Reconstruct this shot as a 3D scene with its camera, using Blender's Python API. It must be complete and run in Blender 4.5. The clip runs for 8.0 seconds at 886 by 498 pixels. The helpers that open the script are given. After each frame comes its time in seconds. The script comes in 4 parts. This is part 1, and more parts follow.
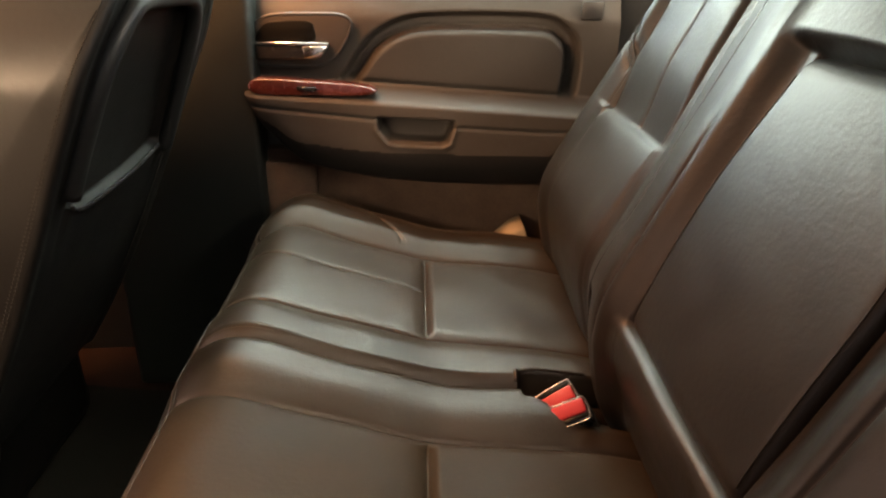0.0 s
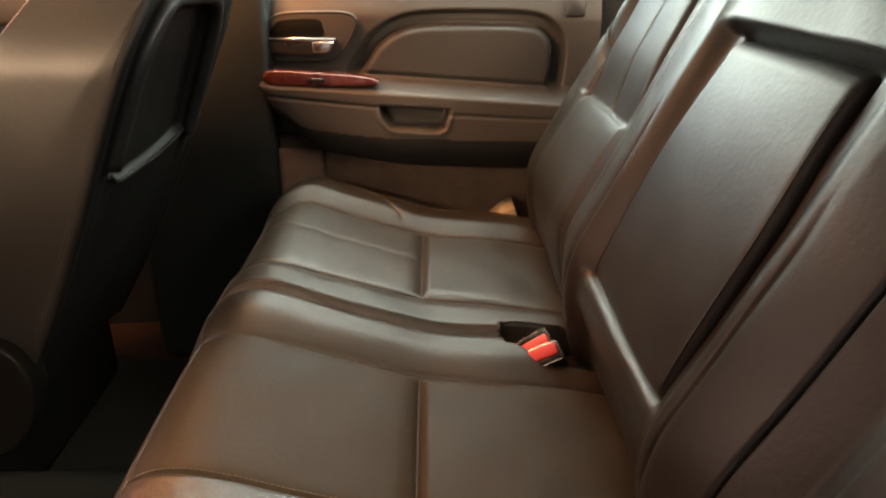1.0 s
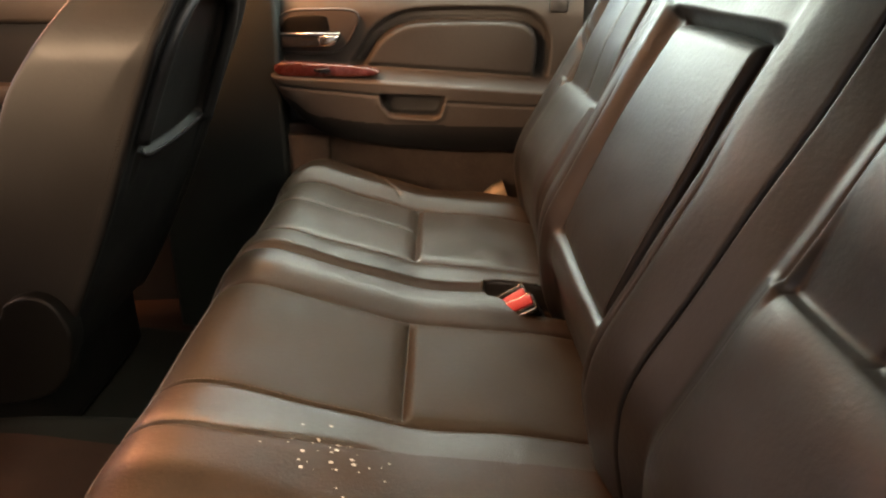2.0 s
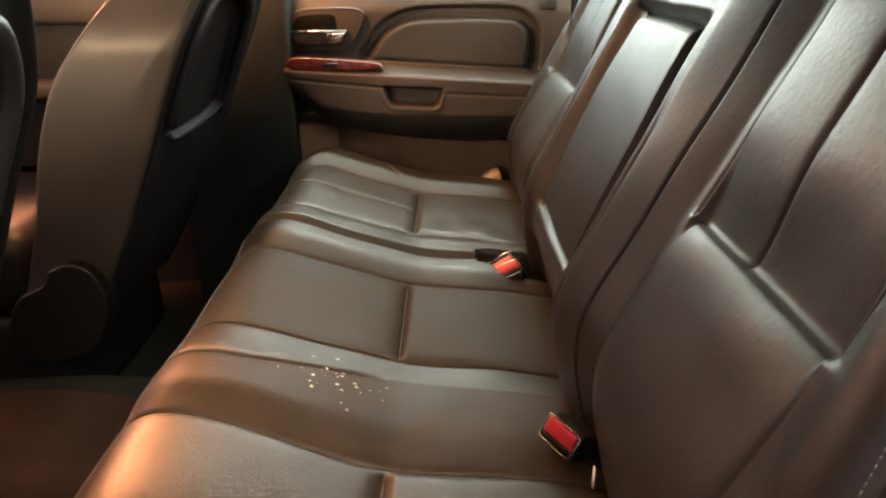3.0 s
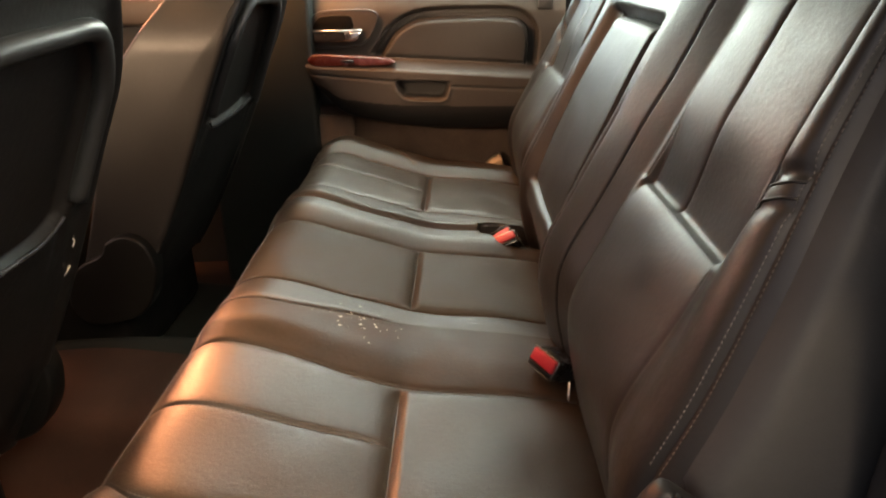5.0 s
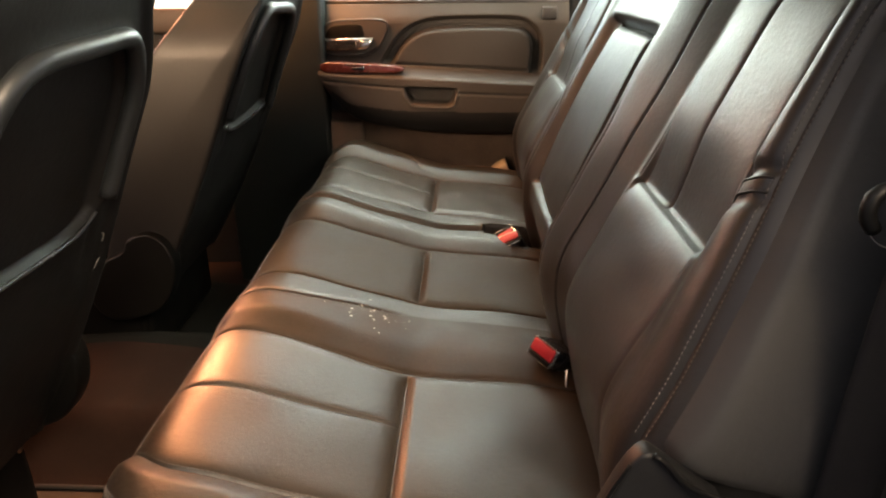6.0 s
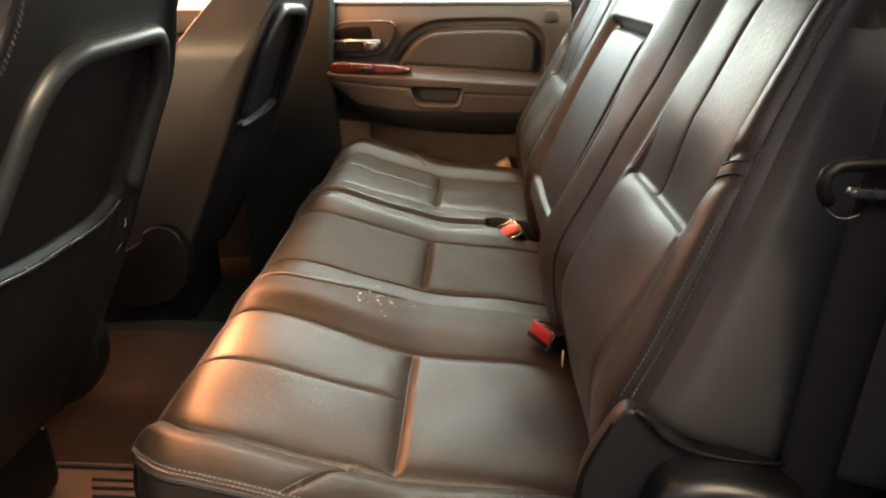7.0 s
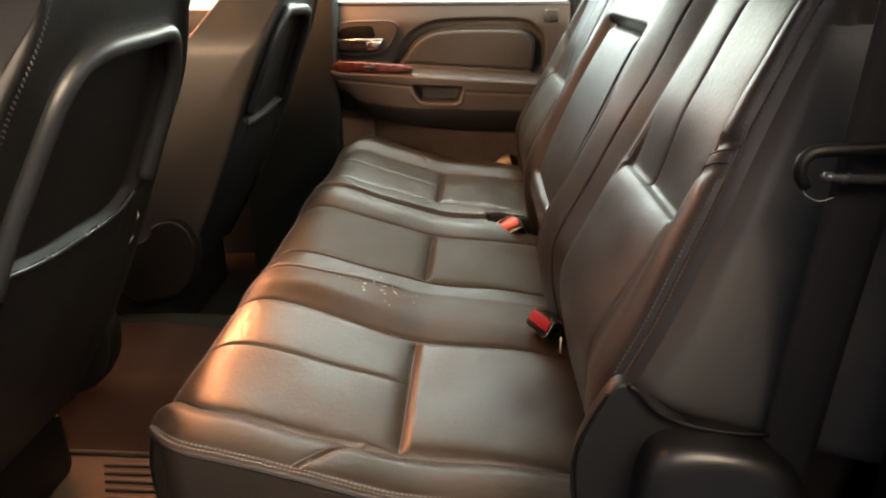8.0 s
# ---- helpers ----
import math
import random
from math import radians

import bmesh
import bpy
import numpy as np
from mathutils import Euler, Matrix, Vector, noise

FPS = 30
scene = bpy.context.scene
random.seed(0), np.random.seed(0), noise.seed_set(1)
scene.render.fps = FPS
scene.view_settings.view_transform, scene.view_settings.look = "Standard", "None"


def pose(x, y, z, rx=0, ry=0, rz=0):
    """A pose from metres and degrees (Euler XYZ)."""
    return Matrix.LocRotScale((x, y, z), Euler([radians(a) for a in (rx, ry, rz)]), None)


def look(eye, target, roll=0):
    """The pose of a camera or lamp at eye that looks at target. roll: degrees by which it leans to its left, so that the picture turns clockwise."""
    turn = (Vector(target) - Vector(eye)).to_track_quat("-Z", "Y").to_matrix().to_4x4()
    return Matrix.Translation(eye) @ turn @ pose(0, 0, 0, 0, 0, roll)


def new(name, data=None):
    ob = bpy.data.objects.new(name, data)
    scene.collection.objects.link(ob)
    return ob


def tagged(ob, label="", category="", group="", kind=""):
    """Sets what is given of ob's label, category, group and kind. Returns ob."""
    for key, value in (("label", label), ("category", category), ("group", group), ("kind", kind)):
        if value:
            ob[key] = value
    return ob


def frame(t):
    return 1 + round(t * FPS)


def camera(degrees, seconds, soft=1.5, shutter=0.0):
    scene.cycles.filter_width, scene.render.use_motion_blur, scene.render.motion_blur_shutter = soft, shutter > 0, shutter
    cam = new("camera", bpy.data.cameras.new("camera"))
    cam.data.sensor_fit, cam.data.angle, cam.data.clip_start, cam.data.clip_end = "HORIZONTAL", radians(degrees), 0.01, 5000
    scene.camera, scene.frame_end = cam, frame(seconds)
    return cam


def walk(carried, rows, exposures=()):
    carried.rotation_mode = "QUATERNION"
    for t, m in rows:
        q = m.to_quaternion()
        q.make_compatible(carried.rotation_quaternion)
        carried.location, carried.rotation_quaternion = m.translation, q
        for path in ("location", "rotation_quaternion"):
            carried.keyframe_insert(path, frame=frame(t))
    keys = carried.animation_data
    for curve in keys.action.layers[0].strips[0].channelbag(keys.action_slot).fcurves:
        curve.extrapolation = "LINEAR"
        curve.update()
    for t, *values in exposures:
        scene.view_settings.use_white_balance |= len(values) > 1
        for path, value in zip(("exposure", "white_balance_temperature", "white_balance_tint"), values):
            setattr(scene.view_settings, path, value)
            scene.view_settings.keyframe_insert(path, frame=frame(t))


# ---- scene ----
cam = camera(66.1, 8.0, soft=2.2)
ROWS = [  # seconds, eye, target, roll
    (0.0, (-0.0130, -0.5132, 0.8911), (0.0592, 1.3132, 0.0792), 1.25),
    (0.5, (-0.0044, -0.5795, 0.8951), (0.0589, 1.2480, 0.0850), 1.07),
    (1.0, (0.0090, -0.6484, 0.8898), (0.0534, 1.1837, 0.0888), 0.85),
    (1.5, (0.0249, -0.7194, 0.8833), (0.0551, 1.1170, 0.0914), 0.74),
    (3.0, (0.0664, -0.9301, 0.8742), (0.0507, 0.9142, 0.1009), -0.12),
    (3.5, (0.0735, -0.9923, 0.8846), (0.0486, 0.8494, 0.1052), -0.36),
    (4.0, (0.0651, -1.0426, 0.8952), (0.0342, 0.7963, 0.1094), -0.52),
    (4.5, (0.0727, -1.0769, 0.8939), (0.0352, 0.7618, 0.1081), -0.64),
    (6.0, (0.0777, -1.1667, 0.9020), (0.0135, 0.6819, 0.1413), -0.50),
    (6.5, (0.0797, -1.2019, 0.9049), (0.0074, 0.6495, 0.1518), -0.37),
    (7.0, (0.0811, -1.2269, 0.8988), (0.0028, 0.6261, 0.1503), -0.25),
    (7.5, (0.0814, -1.2430, 0.8971), (0.0005, 0.6106, 0.1505), -0.24),
    (8.0, (0.0805, -1.2662, 0.8986), (0.0001, 0.5872, 0.1513), -0.33),
]
walk(cam, [(t, look(eye, target, roll)) for t, eye, target, roll in ROWS], [(0.0, 3.38, 8500, 9), (4.0, 3.37, 8400, 9), (8.0, 3.43, 8300, 9)])

# world: x runs to the rear of the truck, y across it to the passenger side, z up from the cabin floor

# ---- light ----
world = bpy.data.worlds.new("sky")
scene.world = world
world.use_nodes = True
wn = world.node_tree
bg = wn.nodes["Background"]
sky = wn.nodes.new("ShaderNodeTexSky")
sky.sky_type, sky.sun_disc = "NISHITA", False
sky.sun_elevation, sky.sun_rotation = radians(35), radians(150)
sky.air_density, sky.dust_density, sky.ozone_density = 0.5, 5.0, 0.0
wn.links.new(sky.outputs["Color"], bg.inputs["Color"])
bg.inputs["Strength"].default_value = 0.12


def lamp(name, kind, energy, colour, m, size=0.2, size_y=None):
    data = bpy.data.lights.new(name, kind)
    data.energy, data.color = energy, colour
    if kind == "AREA":
        data.shape = "RECTANGLE" if size_y else "DISK"
        data.size = size
        if size_y:
            data.size_y = size_y
    ob = new(name, data)
    ob.matrix_world = m
    return ob


# daylight by the rear passenger window, warm light through the windshield, added warm fills at both front windows, and
# two added, unseen roof lamps
lamp("window_daylight", "AREA", 1.06, (0.77, 0.96, 1.0), look((0.0, 0.885, 1.08), (0.0, 0.30, 0.50)), 0.58, 0.24)
lamp("windshield_glow", "AREA", 1.2, (1.0, 0.52, 0.28), look((-2.0, 0.04, 1.03), (-0.3, 0.0, 0.62)), 1.4, 0.42)
# warm fill added at the front window, narrowed to the near cushion's front
lamp("cushion_warm_fill", "AREA", 0.90, (1.0, 0.375, 0.19), look((-1.0, 0.885, 1.02), (-0.30, -0.42, 0.36)), 0.8, 0.34).data.spread = radians(42)
# warm fill added on the driver side for the passenger seat's inner face
lamp("seat_side_warm_fill", "AREA", 0.9, (1.0, 0.74, 0.56), look((-1.1, -0.845, 1.06), (-0.5, 0.2, 1.00)), 0.8, 0.26).data.spread = radians(56)
# unseen overhead lamps, added for warm sheen on the cushions
ROOF_FILLS = ((-0.46, -0.45, 0.3), (-0.48, 0.45, 2.0))
for lx, ly, watts in ROOF_FILLS:
    lamp("roof_fill_light", "AREA", watts, (1.0, 0.45, 0.22), look((lx, ly, 1.238), (lx, ly, 0.0)), 0.26, 0.20).data.spread = radians(130)
lamp("rear_window_daylight", "AREA", 0.16, (0.80, 0.94, 1.0), look((0.615, 0.0, 1.05), (-0.6, -0.15, 0.70)), 1.3, 0.24)


# ---- materials ----
def material(name, base, rough=0.5, metal=0.0, grain=0.0, grain_scale=600.0, wear=0.15, wear_scale=9.0, rough_var=0.12, coat=0.0, spec=0.5, cells=False):
    """A surface with two scales of colour and gloss variation and a fine relief."""
    m = bpy.data.materials.new(name)
    m.use_nodes = True
    t = m.node_tree
    p = t.nodes["Principled BSDF"]
    p.inputs["Metallic"].default_value = metal
    p.inputs["Specular IOR Level"].default_value = spec
    p.inputs["Coat Weight"].default_value = coat
    p.inputs["Coat Roughness"].default_value = 0.08
    co = t.nodes.new("ShaderNodeTexCoord")
    big = t.nodes.new("ShaderNodeTexNoise")
    big.inputs["Scale"].default_value, big.inputs["Detail"].default_value = wear_scale, 5
    fine = t.nodes.new("ShaderNodeTexNoise")
    fine.inputs["Scale"].default_value, fine.inputs["Detail"].default_value = wear_scale * 14, 3
    for n in (big, fine):
        t.links.new(co.outputs["Object"], n.inputs["Vector"])
    mixer = t.nodes.new("ShaderNodeMath")
    mixer.operation = "MULTIPLY_ADD"
    mixer.inputs[1].default_value = 0.35
    t.links.new(fine.outputs["Fac"], mixer.inputs[0])
    t.links.new(big.outputs["Fac"], mixer.inputs[2])
    ramp = t.nodes.new("ShaderNodeMapRange")
    ramp.inputs["From Min"].default_value, ramp.inputs["From Max"].default_value = 0.4, 0.95
    t.links.new(mixer.outputs[0], ramp.inputs["Value"])
    mix = t.nodes.new("ShaderNodeMix")
    mix.data_type = "RGBA"
    mix.inputs["A"].default_value = (*[c * (1 - wear) for c in base], 1)
    mix.inputs["B"].default_value = (*[min(1, c * (1 + wear)) for c in base], 1)
    t.links.new(ramp.outputs["Result"], mix.inputs["Factor"])
    t.links.new(mix.outputs["Result"], p.inputs["Base Color"])
    rr = t.nodes.new("ShaderNodeMapRange")
    rr.inputs["From Min"].default_value, rr.inputs["From Max"].default_value = 0.4, 0.95
    rr.inputs["To Min"].default_value, rr.inputs["To Max"].default_value = max(0.02, rough - rough_var / 2), min(1, rough + rough_var / 2)
    t.links.new(mixer.outputs[0], rr.inputs["Value"])
    t.links.new(rr.outputs["Result"], p.inputs["Roughness"])
    if grain:
        if cells:
            g = t.nodes.new("ShaderNodeTexVoronoi")
            g.feature = "DISTANCE_TO_EDGE"
            g.inputs["Scale"].default_value = grain_scale
            out = g.outputs["Distance"]
        else:
            g = t.nodes.new("ShaderNodeTexNoise")
            g.inputs["Scale"].default_value, g.inputs["Detail"].default_value = grain_scale, 4
            out = g.outputs["Fac"]
        t.links.new(co.outputs["Object"], g.inputs["Vector"])
        b1 = t.nodes.new("ShaderNodeBump")
        b1.inputs["Strength"].default_value, b1.inputs["Distance"].default_value = grain, 0.0004
        t.links.new(out, b1.inputs["Height"])
        b2 = t.nodes.new("ShaderNodeBump")
        b2.inputs["Strength"].default_value, b2.inputs["Distance"].default_value = 0.25, 0.002
        t.links.new(big.outputs["Fac"], b2.inputs["Height"])
        t.links.new(b1.outputs["Normal"], b2.inputs["Normal"])
        b3 = t.nodes.new("ShaderNodeBump")
        b3.inputs["Strength"].default_value, b3.inputs["Distance"].default_value = 0.42 if cells else 0.1, 0.0008
        t.links.new(fine.outputs["Fac"], b3.inputs["Height"])
        t.links.new(b2.outputs["Normal"], b3.inputs["Normal"])
        t.links.new(b3.outputs["Normal"], p.inputs["Normal"])
    return m


# same leather as the cushions; the darker base carries the backrests' dimmer light
LEATHER_BACK = material("shaded_black_leather", (0.0088, 0.0071, 0.0058), 0.45, spec=0.30, grain=0.16, grain_scale=520, wear=0.22, wear_scale=11, cells=True)
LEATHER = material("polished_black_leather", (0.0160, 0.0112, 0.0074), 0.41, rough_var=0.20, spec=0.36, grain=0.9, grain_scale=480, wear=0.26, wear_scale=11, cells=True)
LEATHER_MATTE = material("dull_black_leather", (0.0175, 0.0120, 0.0068), 0.60, rough_var=0.12, spec=0.13, grain=0.5, grain_scale=520, wear=0.22, wear_scale=11, cells=True)
# scuffed leather whose browner base also carries the warm light on the roll
LEATHER_ROLL = material("scuffed_warm_lit_leather", (0.0205, 0.0122, 0.0072), 0.52, rough_var=0.22, spec=0.17, grain=0.6, grain_scale=500, wear=0.38, wear_scale=16, cells=True)
SEAT_SIDE = material("charcoal_leather_side", (0.0066, 0.0061, 0.0058), 0.48, spec=0.30, grain=0.3, grain_scale=560, wear=0.18, wear_scale=9, cells=True)
PANEL_LEATHER = material("dull_charcoal_leather", (0.021, 0.0206, 0.0203), 0.58, spec=0.28, grain=0.4, grain_scale=520, wear=0.2, wear_scale=9, cells=True)
LEATHER_SIDE = material("black_vinyl", (0.0058, 0.0058, 0.0058), 0.45, spec=0.2, grain=0.3, grain_scale=560, wear=0.18, wear_scale=9, cells=True)
PLASTIC = material("black_plastic", (0.018, 0.018, 0.019), 0.42, grain=0.3, grain_scale=900, wear=0.2, wear_scale=14)
SATIN = material("satin_black_plastic", (0.010, 0.0115, 0.0125), 0.42, spec=0.4, wear=0.15, wear_scale=20)
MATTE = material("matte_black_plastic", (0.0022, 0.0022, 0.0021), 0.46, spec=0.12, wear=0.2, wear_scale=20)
COVER = material("smooth_cover_plastic", (0.0036, 0.0036, 0.0036), 0.36, spec=0.36, wear=0.2, wear_scale=14)
PLASTIC_GLOSS = material("smooth_black_plastic", (0.012, 0.012, 0.013), 0.25, wear=0.2, wear_scale=14)
TRIM = material("charcoal_door_plastic", (0.031, 0.0278, 0.0258), 0.52, spec=0.28, grain=0.4, grain_scale=700, wear=0.15, wear_scale=8, cells=True)
TRIM_INSERT = material("padded_door_vinyl", (0.0235, 0.0225, 0.0222), 0.56, spec=0.22, grain=0.5, grain_scale=600, wear=0.16, wear_scale=9, cells=True)
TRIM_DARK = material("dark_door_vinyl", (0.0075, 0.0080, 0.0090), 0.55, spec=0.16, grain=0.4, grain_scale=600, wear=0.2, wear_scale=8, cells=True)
WOOD = material("red_wood_veneer", (0.060, 0.0105, 0.0075), 0.26, wear=0.3, wear_scale=26, coat=0.6)
CHROME = material("chrome", (0.75, 0.74, 0.72), 0.16, metal=1.0, wear=0.05, wear_scale=20)
THREAD_DARK = material("black_thread", (0.022, 0.019, 0.016), 0.7, spec=0.2, wear=0.2, wear_scale=60)
THREAD = material("grey_thread", (0.060, 0.050, 0.041), 0.5, wear=0.2, wear_scale=60)
THREAD_PALE = material("pale_thread", (0.115, 0.103, 0.090), 0.5, wear=0.2, wear_scale=60)
CARPET = material("brown_carpet", (0.0130, 0.0066, 0.0048), 0.95, spec=0.08, grain=1.0, grain_scale=420, wear=0.35, wear_scale=12)
CARPET_SIDE = material("brown_side_carpet", (0.068, 0.050, 0.041), 0.95, spec=0.08, grain=1.0, grain_scale=420, wear=0.3, wear_scale=12)
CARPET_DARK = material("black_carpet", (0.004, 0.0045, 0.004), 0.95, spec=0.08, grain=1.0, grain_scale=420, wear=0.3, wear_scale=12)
RUBBER = material("black_rubber", (0.007, 0.0066, 0.006), 0.6, spec=0.25, grain=0.3, grain_scale=500, wear=0.3, wear_scale=16)
MAT_TAN = material("worn_mat", (0.032, 0.020, 0.013), 0.85, spec=0.15, grain=0.6, grain_scale=300, wear=0.35, wear_scale=18)
RED = material("red_plastic", (0.27, 0.012, 0.019), 0.52, spec=0.25, wear=0.1, wear_scale=40)
WEB = material("black_webbing", (0.0048, 0.0046, 0.0052), 0.80, spec=0.14, grain=0.8, grain_scale=700, wear=0.2, wear_scale=30)
HEADLINER = material("grey_headliner", (0.66, 0.64, 0.60), 0.95, grain=0.6, grain_scale=500, wear=0.06, wear_scale=5)
BODY = material("dark_cabin_metal", (0.05, 0.05, 0.05), 0.5, wear=0.15, wear_scale=6)
LABEL_WHITE = material("white_label", (0.75, 0.73, 0.68), 0.6, wear=0.05, wear_scale=60)
FLECK = material("pale_flecks", (0.45, 0.41, 0.35), 0.7, wear=0.2, wear_scale=80)
GLASS = bpy.data.materials.new("window_glass")
GLASS.use_nodes = True
_g = GLASS.node_tree.nodes["Principled BSDF"]
_g.inputs["Base Color"].default_value = (0.85, 0.92, 0.95, 1)
_g.inputs["Transmission Weight"].default_value, _g.inputs["Roughness"].default_value, _g.inputs["IOR"].default_value = 1.0, 0.0, 1.1


# ---- mesh helpers ----
def ss(a, b, x):
    t = np.clip((x - a) / (b - a), 0, 1)
    return t * t * (3 - 2 * t)


def gauss(d, w):
    return np.exp(-(d / w) ** 2)


def linked(name, mesh, mat, parent=None, label="", smooth=True):
    mesh.materials.append(mat)
    if smooth:
        mesh.shade_smooth()
    ob = new(name, mesh)
    if parent:
        ob.parent = parent
    return tagged(ob, label)


def from_lists(name, verts, faces, mat, parent=None, label="", smooth=True):
    mesh = bpy.data.meshes.new(name)
    mesh.from_pydata([tuple(map(float, v)) for v in verts], [], faces)
    mesh.update()
    return linked(name, mesh, mat, parent, label, smooth)


def part(name, bm, mat, parent=None, label="", smooth=True):
    mesh = bpy.data.meshes.new(name)
    bmesh.ops.recalc_face_normals(bm, faces=bm.faces)
    bm.to_mesh(mesh)
    bm.free()
    return linked(name, mesh, mat, parent, label, smooth)


def thing(name, label, category, at=(0, 0, 0), group="", kind=""):
    ob = new(name)
    ob.empty_display_size = 0.05
    ob.location = at
    return tagged(ob, label, category, group, kind)


def box_bm(lo, hi, bevel=0.0, segs=2, m=None):
    bm = bmesh.new()
    bmesh.ops.create_cube(bm, size=1)
    for v in bm.verts:
        v.co = Vector([lo[i] + (v.co[i] + 0.5) * (hi[i] - lo[i]) for i in range(3)])
    if bevel:
        bmesh.ops.bevel(bm, geom=bm.edges[:], offset=bevel, segments=segs, profile=0.5, affect="EDGES")
    if m:
        bm.transform(m)
    return bm


def prism_bm(outline, lo, hi, axis=1, bevel=0.0, segs=2):
    """An outline of two coordinates, drawn out along an axis from lo to hi."""
    bm = bmesh.new()

    def spot(p, d):
        c = list(p)
        c.insert(axis, d)
        return bm.verts.new(c)

    a = [spot(p, lo) for p in outline]
    b = [spot(p, hi) for p in outline]
    n = len(outline)
    bm.faces.new(a)
    bm.faces.new(b[::-1])
    for i in range(n):
        bm.faces.new((a[i], a[(i + 1) % n], b[(i + 1) % n], b[i]))
    bmesh.ops.recalc_face_normals(bm, faces=bm.faces)
    if bevel:
        edges = [e for e in bm.edges if abs(e.verts[0].co[axis] - e.verts[1].co[axis]) < 1e-6]
        bmesh.ops.bevel(bm, geom=edges, offset=bevel, segments=segs, profile=0.5, affect="EDGES")
    return bm


def curve_points(ctrl, step=0.004, closed=False):
    """A smooth line through the given points, at even steps."""
    c = [np.array(p, float) for p in ctrl]
    n = len(c)
    out = []
    for i in range(n if closed else n - 1):
        p0 = c[(i - 1) % n] if closed or i else 2 * c[0] - c[1]
        p1, p2 = c[i], c[(i + 1) % n]
        p3 = c[(i + 2) % n] if closed or i + 2 < n else 2 * c[-1] - c[-2]
        k = max(2, int(np.linalg.norm(p2 - p1) / step))
        for j in range(k):
            t = j / k
            out.append(0.5 * (2 * p1 + (p2 - p0) * t + (2 * p0 - 5 * p1 + 4 * p2 - p3) * t * t + (3 * p1 - p0 - 3 * p2 + p3) * t ** 3))
    if not closed:
        out.append(c[-1])
    return np.array(out)


def tube(name, pts, radius, mat, parent=None, label="", sides=8, flat=1.0):
    """A round bar along a line of points."""
    verts, faces = [], []
    pts = [Vector(p) for p in pts]
    side = None
    for i, p in enumerate(pts):
        d = (pts[min(i + 1, len(pts) - 1)] - pts[max(i - 1, 0)]).normalized()
        if side is None:
            side = d.cross(Vector((0.13, 0.21, 1)) if abs(d.z) < 0.9 else Vector((1, 0.1, 0))).normalized()
        side = (side - d * side.dot(d)).normalized()
        top = side.cross(d)
        for k in range(sides):
            a = 2 * math.pi * k / sides
            verts.append(p + side * (radius * math.cos(a)) + top * (radius * flat * math.sin(a)))
    for i in range(len(pts) - 1):
        for k in range(sides):
            a, b = i * sides + k, i * sides + (k + 1) % sides
            faces.append((a, b, b + sides, a + sides))
    faces.append(tuple(range(sides))[::-1])
    faces.append(tuple(range((len(pts) - 1) * sides, len(pts) * sides)))
    return from_lists(name, verts, faces, mat, parent, label)


def stitches(name, pts, normals, mat, parent, pitch=0.0050, length=0.0041, thick=0.00042, label=""):
    """A row of single thread stitches lying on a surface."""
    verts, faces = [], []
    pts = np.array(pts, float)
    lens = np.r_[0, np.cumsum(np.linalg.norm(np.diff(pts, axis=0), axis=1))]
    s = 0.0
    while s + length < lens[-1]:
        ends = []
        for q in (s, s + length):
            ends.append(np.array([np.interp(q, lens, pts[:, i]) for i in range(3)]))
        n = np.array([np.interp(s, lens, np.array(normals)[:, i]) for i in range(3)])
        n /= np.linalg.norm(n) + 1e-9
        d = (ends[1] - ends[0]) / (np.linalg.norm(ends[1] - ends[0]) + 1e-9)
        w = np.cross(d, n) * thick
        o = len(verts)
        mid = (ends[0] + ends[1]) / 2 + n * thick * 1.4
        low = n * thick * 0.4
        verts += [ends[0] - w - low, ends[0] + w - low, mid + w, mid - w, ends[1] - w - low, ends[1] + w - low]
        faces += [(o, o + 1, o + 2, o + 3), (o + 3, o + 2, o + 5, o + 4), (o, o + 3, o + 4), (o + 1, o + 5, o + 2)]
        s += pitch
    return from_lists(name, verts, faces, mat, parent, label, smooth=False)


def ticks(a, b, step, fine=(), span=0.016, fine_step=0.002):
    """Values from a to b, closer together round the given ones."""
    vals = set(np.round(np.linspace(a, b, max(2, int((b - a) / step) + 1)), 5))
    for f in fine:
        vals |= {round(float(v), 5) for v in np.arange(f - span, f + span + 1e-6, fine_step) if a <= v <= b}
    vals = sorted(vals)
    keep = [vals[0]]
    for v in vals[1:]:
        if v - keep[-1] > 0.0008:
            keep.append(v)
    return np.array(keep)


